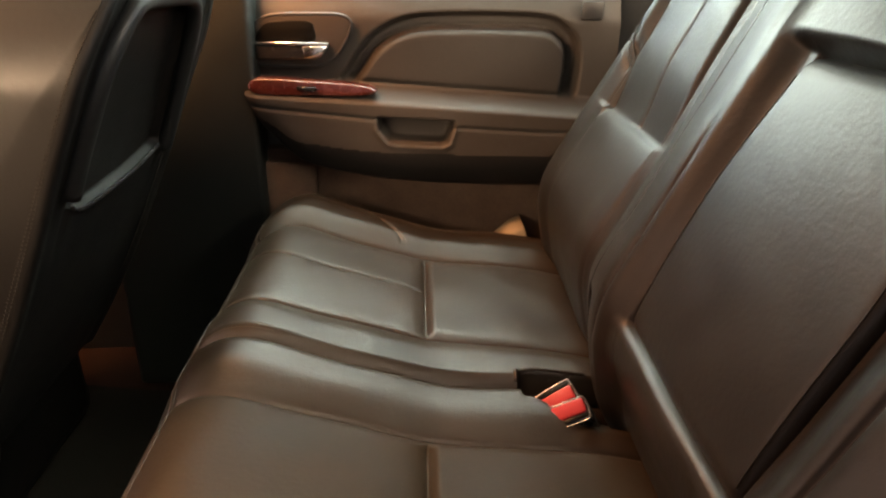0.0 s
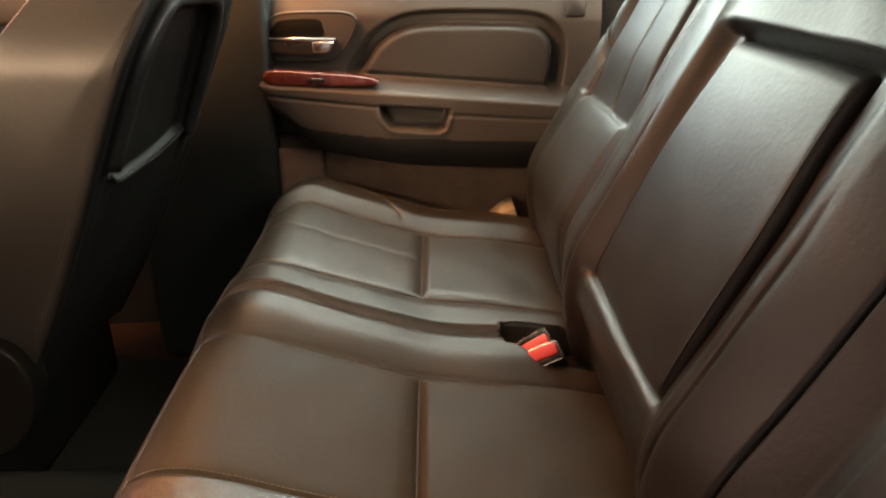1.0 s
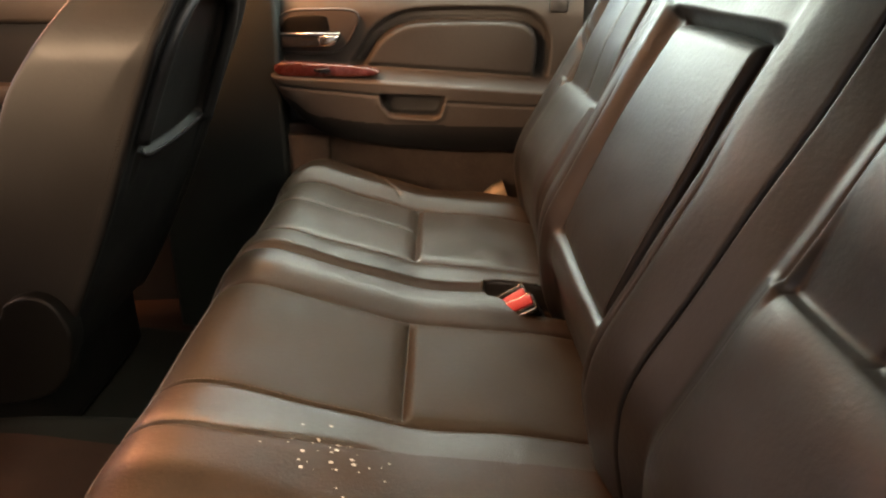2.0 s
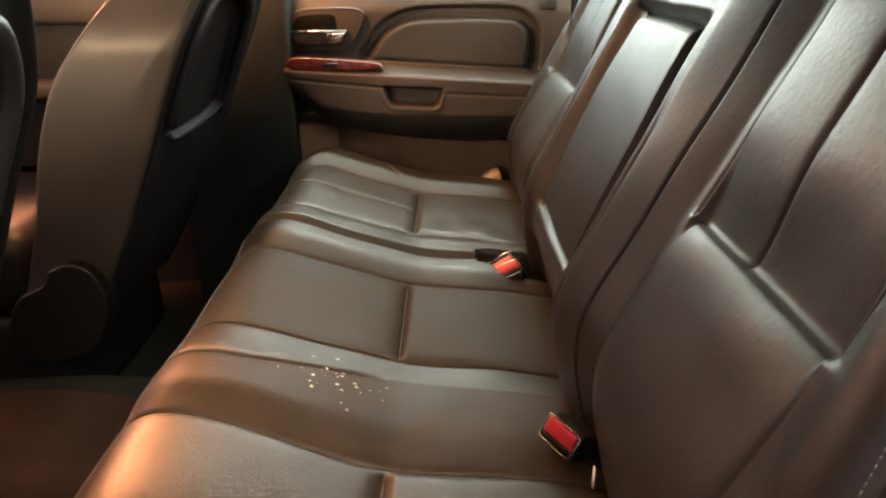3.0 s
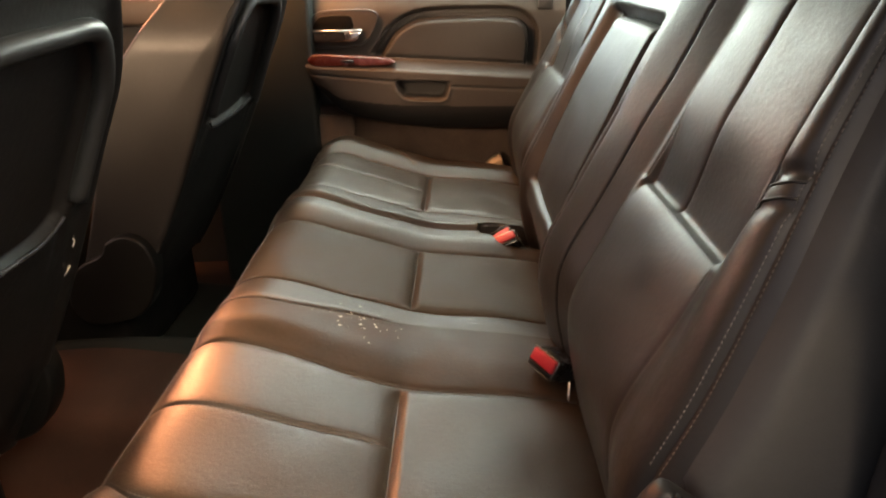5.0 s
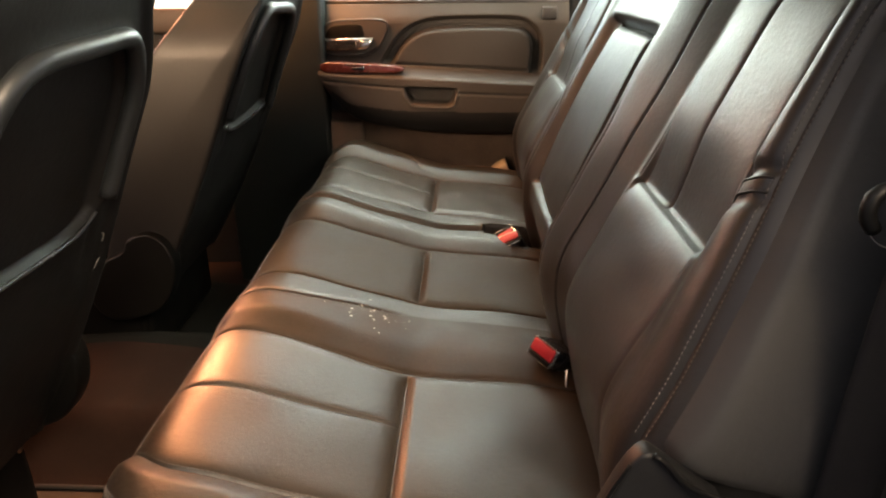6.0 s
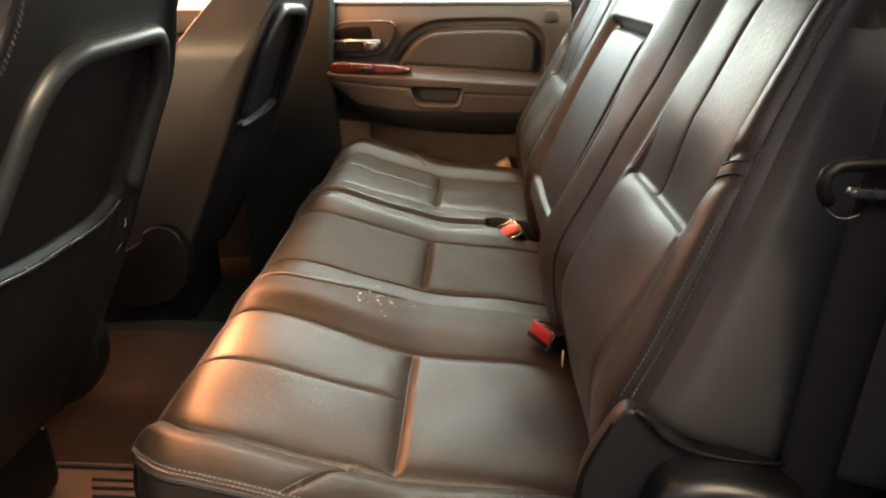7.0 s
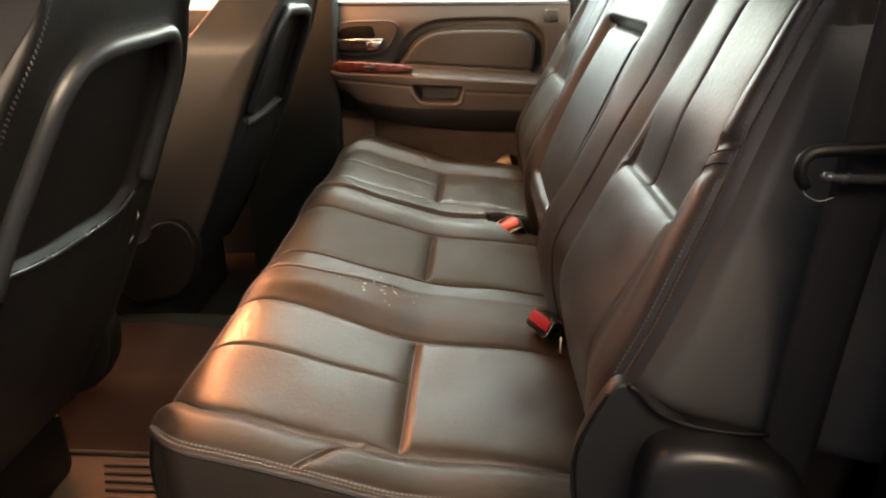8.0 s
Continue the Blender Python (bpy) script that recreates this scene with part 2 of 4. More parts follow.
class Pad:
    """Upholstery: a profile in x and z drawn across y, with padding and seams as a height over it, rounded off at both sides."""

    def __init__(self, ctrl, height, warp=None, step=0.003):
        self.line = curve_points(ctrl, step)
        self.u = np.r_[0, np.cumsum(np.linalg.norm(np.diff(self.line, axis=0), axis=1))]
        d = np.gradient(self.line, axis=0)
        d /= np.linalg.norm(d, axis=1)[:, None]
        self.n = np.stack([d[:, 1], -d[:, 0]], 1)
        self.height, self.warp = height, warp

    def flip(self):
        self.n = -self.n
        return self

    def u_at(self, x=None, z=None, lo=0.0, hi=None):
        ok = (self.u >= lo) & (self.u <= (hi or self.u[-1]))
        v = self.line[:, 0] - x if x is not None else self.line[:, 1] - z
        i = int(np.argmin(np.where(ok, np.abs(v), 9)))
        for a, b in ((i - 1, i), (i, i + 1)):
            if a >= 0 and b < len(v) and v[a] * v[b] < 0:
                return float(self.u[a] + (self.u[b] - self.u[a]) * v[a] / (v[a] - v[b]))
        return float(self.u[i])

    def raw(self, u, y, drop=0.0):
        x, z = np.interp(u, self.u, self.line[:, 0]), np.interp(u, self.u, self.line[:, 1])
        nx, nz = np.interp(u, self.u, self.n[:, 0]), np.interp(u, self.u, self.n[:, 1])
        h = self.height(x, z, u, y) - drop
        yy = self.warp(x, z, y) if self.warp else y
        return np.stack([x + nx * h, yy + 0 * x, z + nz * h], -1)

    def at(self, u, y, lift=0.0):
        """Place and normal on the finished surface."""
        p = self.raw(np.array([u]), np.array([y]))[0]
        a = self.raw(np.array([u + 0.003]), np.array([y]))[0] - self.raw(np.array([u - 0.003]), np.array([y]))[0]
        b = self.raw(np.array([u]), np.array([y + 0.003]))[0] - self.raw(np.array([u]), np.array([y - 0.003]))[0]
        n = np.cross(a, b)
        n /= np.linalg.norm(n)
        base = np.array([np.interp(u, self.u, self.n[:, 0]), 0, np.interp(u, self.u, self.n[:, 1])])
        n = n if n @ base > 0 else -n
        return p + n * lift, n

    def mesh(self, name, us, ys, y0, y1, spine, mat, parent, label="", r0=0.014, r1=0.014, bulge0=0.006, bulge1=0.006):
        rows = []
        for k in range(8):
            f = 1 - k / 8
            rows.append((y0, r0, f, -bulge0 * math.sin(math.pi / 2 * f)))
        for k in range(7):
            a = k / 6 * math.pi / 2
            rows.append((y0 + r0 * (1 - math.cos(a)), r0 * (1 - math.sin(a)), 0.0, 0.0))
        inner = [y for y in ys if y0 + r0 + 0.001 < y < y1 - r1 - 0.001]
        rows += [(y, 0.0, 0.0, 0.0) for y in inner]
        for k in range(7):
            a = (6 - k) / 6 * math.pi / 2
            rows.append((y1 - r1 * (1 - math.cos(a)), r1 * (1 - math.sin(a)), 0.0, 0.0))
        for k in range(1, 9):
            f = k / 8
            rows.append((y1, r1, f, bulge1 * math.sin(math.pi / 2 * f)))
        us = np.array(us)
        x, z = np.interp(us, self.u, self.line[:, 0]), np.interp(us, self.u, self.line[:, 1])
        sx, sz = spine(x, z)
        grid = []
        for y, drop, f, out in rows:
            p = self.raw(us, np.full_like(us, y), drop)
            if f > 0:
                g = 1 - (1 - f) ** 1.3
                p[:, 0] = p[:, 0] * (1 - g) + sx * g
                p[:, 2] = p[:, 2] * (1 - g) + sz * g
                p[:, 1] += out
            grid.append(p)
        n = len(us)
        verts = np.concatenate(grid)
        faces = []
        for j in range(len(rows) - 1):
            for i in range(n - 1):
                a = j * n + i
                faces.append((a, a + n, a + n + 1, a + 1))
        return from_lists(name, verts, faces, mat, parent, label)


# ---- cabin shell ----
def slab(name, lo, hi, mat, label="", kind="structure", bevel=0.0, parent=None, category=""):
    ob = part(name, box_bm(lo, hi, bevel), mat, parent, label, smooth=bevel > 0)
    return tagged(ob, label, category, kind=kind if not parent else "")


def floor_z(x, y):
    d = abs(y - 0.02)
    return 0.115 * (1 - (ss(0.16, 0.34, d) if y > 0.02 else ss(0.08, 0.19, d))) + 0.012 * math.sin(9 * x + 4 * y) * math.sin(11 * y)


fx, fy = np.linspace(-2.3, 0.62, 90), np.linspace(-0.86, 0.94, 120)
verts = [(x, y, float(floor_z(x, y))) for x in fx for y in fy]
faces = [(i * 120 + j, i * 120 + j + 1, (i + 1) * 120 + j + 1, (i + 1) * 120 + j) for i in range(89) for j in range(119)]
tagged(from_lists("floor", verts, faces, CARPET), "brown carpeted cabin floor with a raised tunnel", "floor", kind="structure")

slab("ceiling", (-1.75, -0.86, 1.26), (0.66, 0.94, 1.30), HEADLINER, "light grey cloth headliner over the cabin")
slab("wall_rear", (0.60, -0.86, -0.02), (0.66, 0.94, 0.92), TRIM_DARK, "dark panel behind the rear seat")
slab("rear_header", (0.60, -0.86, 1.18), (0.66, 0.94, 1.26), TRIM_DARK, "dark trim above the rear window")
slab("wall_front", (-2.36, -0.86, -0.02), (-2.30, 0.94, 0.80), TRIM_DARK, "dark dashboard wall under the windshield")
# passenger side: sill, pillars and roof rail round the windows
slab("wall_side_far", (-2.30, 0.90, -0.02), (0.60, 0.96, 0.40), TRIM_DARK, "dark lower body side beyond the door")
slab("roof_rail", (-1.75, 0.88, 1.20), (0.60, 0.94, 1.26), HEADLINER, "light grey roof rail above the windows")
slab("pillar_far_front", (-0.50, 0.79, 0.82), (-0.38, 0.90, 1.20), TRIM_DARK, "dark door pillar trim between the windows", bevel=0.012)
slab("pillar_far_rear", (0.36, 0.84, 0.40), (0.60, 0.92, 1.20), TRIM_DARK, "dark rear pillar trim", bevel=0.012)
slab("front_door_far", (-1.60, 0.86, 0.36), (-0.52, 0.92, 0.80), TRIM_DARK, "dark front door panel across the cabin", bevel=0.01)
slab("front_armrest_far", (-1.60, 0.800, 0.555), (-0.53, 0.862, 0.602), TRIM, "charcoal armrest ledge on the front door", bevel=0.012)
slab("front_door_top_far", (-1.60, 0.838, 0.735), (-0.53, 0.870, 0.806), TRIM, "grey padded top of the front door", bevel=0.012)
# driver side: the open rear doorway through which one looks
slab("pillar_near_front", (-0.62, -0.88, 0.0), (-0.50, -0.80, 1.26), TRIM_DARK, "dark pillar beside the open doorway", bevel=0.012)
slab("wall_side_near", (-2.30, -0.90, -0.02), (-0.62, -0.84, 0.80), TRIM_DARK, "dark front door panel")
# this pillar's shade is put into an almost lightless base and gloss
slab("pillar_near_rear", (0.44, -0.92, -0.02), (0.64, -0.76, 1.26), material("blackout_pillar_trim", (0.0016, 0.0015, 0.0018), 0.8, spec=0.04, grain=0.4, grain_scale=500, wear=0.2, wear_scale=12), "rear door pillar trim blacked out to sit in shade", bevel=0.015)
slab("roof_rail_near", (-1.75, -0.88, 1.20), (0.60, -0.84, 1.26), HEADLINER, "light grey roof rail above the near windows")
slab("door_sill", (-0.62, -0.94, -0.06), (0.44, -0.84, 0.02), TRIM_DARK, "black door sill plate", bevel=0.008)
slab("lower_trim_far", (-0.36, 0.80, 0.02), (0.36, 0.84, 0.52), CARPET_SIDE, "brown carpeted lower side panel", bevel=0.004)
slab("lower_trim_front", (-0.36, 0.775, 0.02), (-0.215, 0.798, 0.50), CARPET_SIDE, "brown carpeted step of the side panel", bevel=0.008)
slab("pillar_trim_far", (-0.62, 0.748, 0.0), (-0.311, 0.83, 0.86), material("grained_pillar_plastic", (0.0058, 0.0080, 0.0082), 0.55, spec=0.16, grain=0.3, grain_scale=800, wear=0.2, wear_scale=12), "black pillar trim beside the rear door", bevel=0.012)
# unseen wall, added to hold back sky light at the open doorway
slab("doorway_light_block", (-7, -2.2, -0.70), (7, -2.1, 1.80), material("plain_light_block", (0.36, 0.34, 0.335), 0.9, grain=0.5, grain_scale=40, wear=0.2, wear_scale=3), "unseen wall added to hold sky light back from the doorway")
slab("truck_underbody", (-2.36, -0.90, -0.70), (0.66, 0.96, -0.03), BODY, "plain dark body under the cabin floor")
slab("ground", (-60, -60, -0.75), (60, 60, -0.70), material("concrete", (0.45, 0.44, 0.42), 0.8, grain=0.5, grain_scale=60, wear=0.2, wear_scale=2), "grey concrete ground under the truck")


# ---- rear bench ----
CUSHION = [(0.32, 0.325), (0.25, 0.350), (0.15, 0.367), (0.05, 0.374), (0.0, 0.380), (-0.06, 0.3965), (-0.12, 0.4135), (-0.16, 0.4255), (-0.195, 0.4345), (-0.222, 0.4385),
           (-0.250, 0.436), (-0.276, 0.421), (-0.297, 0.392), (-0.311, 0.355), (-0.316, 0.32), (-0.310, 0.24), (-0.288, 0.16), (-0.25, 0.14)]
INSERTS = ((-0.622, -0.350), (-0.142, 0.106), (0.322, 0.595))
SEAMS_LONG = (-0.622, -0.350, -0.225, 0.106, 0.322, 0.595)
SEAMS_FRONT = (-0.472, 0.472)
U_FRONT = 0.575
U_LIP = 9.0


def inside(a, b, soft, y):
    return ss(a, a + soft, y) * (1 - ss(b - soft, b, y))


def rolled(d, width):
    """How far a padded edge has rolled down at a distance from its crease."""
    t = np.clip(1 - d / width, 0, 1)
    return 1 - np.sqrt(1 - 0.999 * t * t)


def crease(d, width):
    return np.exp(-np.abs(d) / width)


def wedge_seam(x):
    """The seam beside the middle place, which draws in towards the rear."""
    return -0.228 + 0.030 * ss(-0.20, 0.0, x)


def cushion_height(x, z, u, y):
    top = 1 - 0.9 * ss(U_FRONT, U_FRONT + 0.12, u)
    h = np.where(y < 0, 0.018 * ss(0.616, 0.664, -y), 0.021 * ss(0.588, 0.640, y)) - 0.006 * ss(0.655, 0.720, np.abs(y)) ** 2 - 0.0026 * crease(np.abs(y) - 0.702, 0.0026)
    h = h + (0.014 - 0.007 * ss(-0.16, 0.02, x)) * ss(-0.354, -0.285, y) * (1 - ss(-0.245, -0.138, y))
    h = h + 0.016 * ss(0.100, 0.156, y) * (1 - 0.6 * ss(0.182, 0.211, y) ** 1.5) * (1 - ss(0.2105, 0.2115, y))
    h = h + 0.015 * ss(0.2105, 0.230, y) * (1 - ss(0.268, 0.328, y))
    for lo, hi in INSERTS:
        w = inside(lo, hi, 0.022, y)
        # soft front panel that dips to the cross seam, crisp rear panel behind it
        h = h + w * 0.001 + w * top * (u < U_FRONT) * -0.0125 * np.where(x < 0, rolled(-x, 0.032), rolled(x, 0.014))
        h = h + w * 0.0035 * ss(0.0, 0.012, x) * (1 - ss(0.05, 0.20, x))
    for s in SEAMS_LONG:
        at = wedge_seam(x) if s == -0.225 else s
        deep = 1 - ss(-0.06, 0.0, x) if s == -0.225 else 1.0
        h = h - deep * (0.0044 * crease(y - at, 0.0028) + 0.0022 * crease(y - at, 0.012))
    front = 1 - ss(-0.02, 0.0, x)
    for s in SEAMS_FRONT:
        h = h - front * (0.0030 * crease(y - s, 0.0026) + 0.0014 * crease(y - s, 0.011))
    h = h - 0.0040 * crease(y + 0.142, 0.0028)
    # the pleats across the outer bolsters
    for side in (-1, 1):
        line = x + 0.055 + 0.75 * (side * y - 0.635)
        h = h - ss(0.612, 0.622, side * y) * (1 - 0.75 * ss(0.680, 0.706, side * y)) * (u < U_FRONT) * (0.0044 * crease(line, 0.0030) + 0.0020 * crease(line, 0.014))
    # buckle well between the two cushions
    h = h - 0.042 * ss(0.116, 0.123, x) * ss(0.0, 0.016, y - 0.178 + 0.042 * ss(0.12, 0.19, x)) * (1 - ss(0.234, 0.240, y))
    # soft uneven stuffing and sit creases
    h = h + 0.0016 * np.sin(13 * x + 5 * y) * np.sin(17 * y + 2) + 0.0008 * np.sin(41 * x + 9) * np.sin(37 * y + 3 * x)
    return h * top - 0.0030 * gauss(u - U_LIP, 0.0026) + 0.008 * ss(-0.3, 0.3, y) * ss(0.14, 0.25, -x)


def cushion_warp(x, z, y):
    a = np.abs(y)
    # the seam beside the roll bends towards the middle at the front
    y = y + 0.017 * gauss(y + 0.345, 0.05) * ss(0.02, 0.20, -x)
    k = 0.112 * ss(0.20, 0.325, -x) ** 1.35 * (a > 0.5)
    return np.where(a > 0.5, np.sign(y) * (0.5 + (a - 0.5) * (1 - k / 0.2)), y)


cushion = Pad(CUSHION, cushion_height, cushion_warp)
U_FRONT = cushion.u_at(x=-0.215)
U_LIP = cushion.u_at(x=-0.280)
CUSH_U = ticks(0, cushion.u[-1], 0.009, (cushion.u_at(x=0.0), cushion.u_at(x=0.1195), cushion.u_at(x=-0.06), cushion.u_at(x=-0.10), U_LIP), span=0.024, fine_step=0.0016)


def cushion_spine(x, z):
    return np.clip(x, -0.25, 0.28), 0 * z + 0.24


bench_large = thing("rear_seat_wide_section", "black leather two-place section of the rear bench seat", "car seat", (0, -0.25, 0.0), "rear bench sections")
bench_small = thing("rear_seat_single_section", "black leather single-place section of the rear bench seat", "car seat", (0, 0.45, 0.0), "rear bench sections")


def own(ob, parent):
    """Hang a part on its thing without moving it."""
    ob.parent = parent
    ob.matrix_parent_inverse = Matrix.Translation(-parent.location)
    return ob


YS = ticks(-0.715, 0.715, 0.009, SEAMS_LONG + SEAMS_FRONT + (-0.142, -0.205, 0.178, 0.234, -0.64, -0.665, -0.702, 0.64, 0.665, 0.702), span=0.014, fine_step=0.0014)
cushion_large = own(cushion.mesh("seat_cushion", CUSH_U, YS, -0.715, 0.2085, cushion_spine, LEATHER, None, "creased black leather seat cushion with sewn panels", bulge0=0.004, bulge1=0.0, r0=0.008, r1=0.010), bench_large)
cushion_small = own(cushion.mesh("seat_cushion", CUSH_U, YS, 0.2135, 0.715, cushion_spine, LEATHER, None, "creased black leather seat cushion with sewn panels", bulge0=0.0, bulge1=0.004, r0=0.010, r1=0.008), bench_small)
# the middle place gets a rougher, less glossy leather, the roll beside it the scuffed one
cushion_large.data.materials.append(LEATHER_MATTE)
cushion_large.data.materials.append(LEATHER_ROLL)
for f in cushion_large.data.polygons:
    c = f.center
    bend = 0.017 * ss(0.02, 0.20, -c.x)
    if c.z > 0.30:
        f.material_index = 1 if -0.142 < c.y < 0.106 else 2 if bend - 0.350 < c.y < wedge_seam(c.x) else 0
own(part("seat_base", box_bm((-0.28, -0.66, 0.006), (0.45, 0.19, 0.26), 0.02), PLASTIC, None, "black plastic seat base"), bench_large)
own(part("seat_base", box_bm((-0.28, 0.21, 0.006), (0.45, 0.66, 0.26), 0.02), PLASTIC, None, "black plastic seat base"), bench_small)


def seam_stitch(pad, u0, u1, y, parent, off=0.0045, both=True, name="stitching", pitch=0.0052):
    for d in ((-off, off) if both else (off,)):
        us = np.linspace(u0, u1, 90)
        yy = y(us) if callable(y) else np.full_like(us, y)
        got = [pad.at(u, v + d, 0.0004) for u, v in zip(us, yy)]
        own(stitches(name, [g[0] for g in got], [g[1] for g in got], THREAD, None, pitch), parent)


u0, uf = cushion.u_at(x=-0.012), U_FRONT + 0.09
for s in (-0.472, -0.622):
    seam_stitch(cushion, u0, uf, s, cushion_large, both=s == -0.472)
seam_stitch(cushion, u0, uf, 0.472, cushion_small)
seam_stitch(cushion, u0, uf, 0.322, cushion_small, both=False)
seam_stitch(cushion, u0, uf, -0.142, cushion_large, both=False)
seam_stitch(cushion, cushion.u_at(x=-0.06), uf, lambda us: wedge_seam(np.interp(us, cushion.u, cushion.line[:, 0])), cushion_large, both=False)
# the sewn edge along the front of both sections
for y0, y1, owner in ((-0.690, 0.202, cushion_large), (0.222, 0.690, cushion_small)):
    for d in (-0.0042, 0.0042):
        got = [cushion.at(U_LIP + d, v, 0.0004) for v in np.linspace(y0, y1, 90)]
        own(stitches("stitching", [g[0] for g in got], [g[1] for g in got], THREAD, None, 0.0052), owner)
for v in (0.224, 0.231):
    got = [cushion.at(u, v, 0.0004) for u in np.linspace(U_FRONT - 0.02, U_LIP + 0.06, 30)]
    own(stitches("stitching", [g[0] for g in got], [g[1] for g in got], THREAD, None, 0.0048), cushion_small)
for side, owner in ((-1, cushion_large), (1, cushion_small)):
    yl = np.linspace(0.620, 0.700, 30)
    for d in (-0.0052, 0.0052):
        got = [cushion.at(cushion.u_at(x=-0.055 - 0.75 * (v - 0.635) + d), side * v, 0.0004) for v in yl]
        own(stitches("stitching", [g[0] for g in got], [g[1] for g in got], THREAD_PALE, None, 0.0045, 0.0034), owner)
    # piping round the outer edge
    us = np.linspace(cushion.u_at(x=0.2), U_FRONT + 0.30, 160)
    e = side * 0.7125
    edge = [cushion.raw(np.array([u]), np.array([e]), 0.0035)[0] for u in us]
    own(tube("piping", edge, 0.0026, LEATHER_SIDE, None, "black leather piping"), owner)
    for v in (0.7062, 0.7000):
        got = [cushion.at(u, side * v, 0.0004) for u in us]
        own(stitches("stitching", [g[0] for g in got], [g[1] for g in got], THREAD_PALE, None, 0.005, 0.0034), owner)

rim = [cushion.at(cushion.u_at(x=x), y, 0.0006)[0] for x, y in [(0.205, 0.2415), (0.16, 0.2415), (0.134, 0.2410), (0.119, 0.2385), (0.1135, 0.233), (0.1135, 0.227), (0.1135, 0.220)]]
own(tube("piping", curve_points([tuple(p) for p in rim], 0.004), 0.0026, LEATHER, None, "leather piping round the buckle well"), cushion_small)

# backrests
BACK = [(0.33, 0.30), (0.275, 0.325), (0.240, 0.365), (0.224, 0.42), (0.217, 0.47), (0.224, 0.52), (0.262, 0.60), (0.309, 0.70), (0.356, 0.80), (0.386, 0.865),
        (0.402, 0.888), (0.430, 0.899), (0.465, 0.895), (0.490, 0.87), (0.50, 0.80), (0.48, 0.60), (0.46, 0.40), (0.45, 0.30)]
U_TOP = 0.62
NOTCH = 0.660


def pleat_z(y):
    """Height of the pleat across the outer bolster, flatter on the near side."""
    a = np.abs(y) - 0.62
    return np.where(y < 0, 0.721 + 0.27 * a, 0.742 + 0.60 * a)


def back_height(x, z, u, y):
    face = 1 - ss(U_TOP - 0.02, U_TOP + 0.04, u)
    a = np.abs(y)
    outer = ss(0.315, 0.320, a)
    ins = inside(0.335, 0.595, 0.012, a)
    up = ss(NOTCH - 0.004, NOTCH + 0.006, z)
    h = outer * (0.002 - 0.008 * (1 - ss(0.316, 0.345, a)) + 0.010 * ss(0.600, 0.640, a) - 0.022 * ss(0.652, 0.712, a) ** 1.5)
    h = h + inside(0.320, 0.640, 0.06, a) * (1 - up) * (0.003 + 0.004 * gauss(z - 0.54, 0.07))
    fold = np.where(z < NOTCH, rolled(NOTCH - z, 0.050), 1 - ss(NOTCH, NOTCH + 0.10, z))
    h = h - ins * 0.014 * fold
    for s in (0.335, 0.595):
        h = h - (0.25 + 0.75 * up) * (0.0050 * crease(a - s, 0.0034) + 0.0034 * crease(a - s, 0.014))
    h = h - up * ins * (0.0036 * crease(a - 0.445, 0.0030) + 0.0018 * crease(a - 0.445, 0.012))
    # the middle place: side rolls along the armrest, which lies in a recess
    mid = 1 - outer
    h = h + mid * (0.022 * ss(0.138, 0.182, a) * (1 - 1.25 * np.clip((a - 0.20) / 0.115, 0, 1) ** 1.3))
    low = 1 - ss(0.505, 0.515, z)
    h = h - mid * (1 - low) * (1 - ss(0.800, 0.815, z)) * 0.011 * (1 - ss(0.131, 0.141, np.abs(y - 0.004) / (1 - 0.10 * ss(0.66, 0.80, z))))
    # the roll under the armrest, whose upper edge stands proud of it
    h = h + mid * (1 - ss(0.140, 0.165, a)) * 0.008 * ss(0.42, 0.48, z) * (1 - ss(0.490, 0.515, z) ** 2)
    # dark slot between the middle and the single place
    h = h - 0.035 * inside(0.232, 0.282, 0.012, y) * (1 - ss(0.478, 0.498, z)) * ss(0.365, 0.40, z)
    h = h - mid * (0.0035 * gauss(a - 0.190, 0.0025) + 0.0016 * gauss(a - 0.190, 0.010)) * ss(0.46, 0.50, z) * (1 - ss(0.66, 0.74, z))
    h = h + mid * ss(0.806, 0.822, z) * 0.018 * (1 - ss(0.138, 0.176, a))
    # pleats across the outer bolsters
    line = z - pleat_z(y)
    h = h - ss(0.596, 0.606, a) * (1 - ss(0.678, 0.688, a)) * (0.006 * gauss(line - 0.013, 0.007) + 0.004 * gauss(line + 0.011, 0.007) + 0.002 * crease(line, 0.003))
    h = h - outer * 0.0035 * crease(a - 0.685, 0.003)
    h = h + 0.0016 * np.sin(15 * z + 4 * y) * np.sin(19 * y + 1) + 0.0008 * np.sin(43 * z) * np.sin(39 * y + 2)
    return h * face


def back_warp(x, z, y):
    k = 1 - 0.66 * ss(0.52, 0.90, z)
    a = np.abs(y)
    return np.where(a > 0.56, np.sign(y) * (0.56 + (a - 0.56) * k), y)


back = Pad(BACK, back_height, back_warp).flip()
U_TOP = back.u_at(z=0.888, hi=0.75)
BACK_U = ticks(0, back.u[-1], 0.009, (back.u_at(z=NOTCH, hi=0.6), back.u_at(z=0.735, hi=0.65), back.u_at(z=0.51, hi=0.5), back.u_at(z=0.81, hi=0.7)), span=0.02, fine_step=0.0025)
YB = ticks(-0.715, 0.715, 0.009, (-0.595, -0.335, -0.445, -0.150, 0.150, 0.335, 0.445, 0.595, 0.24, -0.268, 0.268, -0.19, 0.19, -0.142, 0.142, -0.318, 0.318, -0.685, 0.685), span=0.014, fine_step=0.0015)


def back_spine(x, z):
    zz = 0.58 + 0.20 * np.tanh((z - 0.58) / 0.20)
    return 0.215 + 0.47 * (zz - 0.5) + 0.135, zz


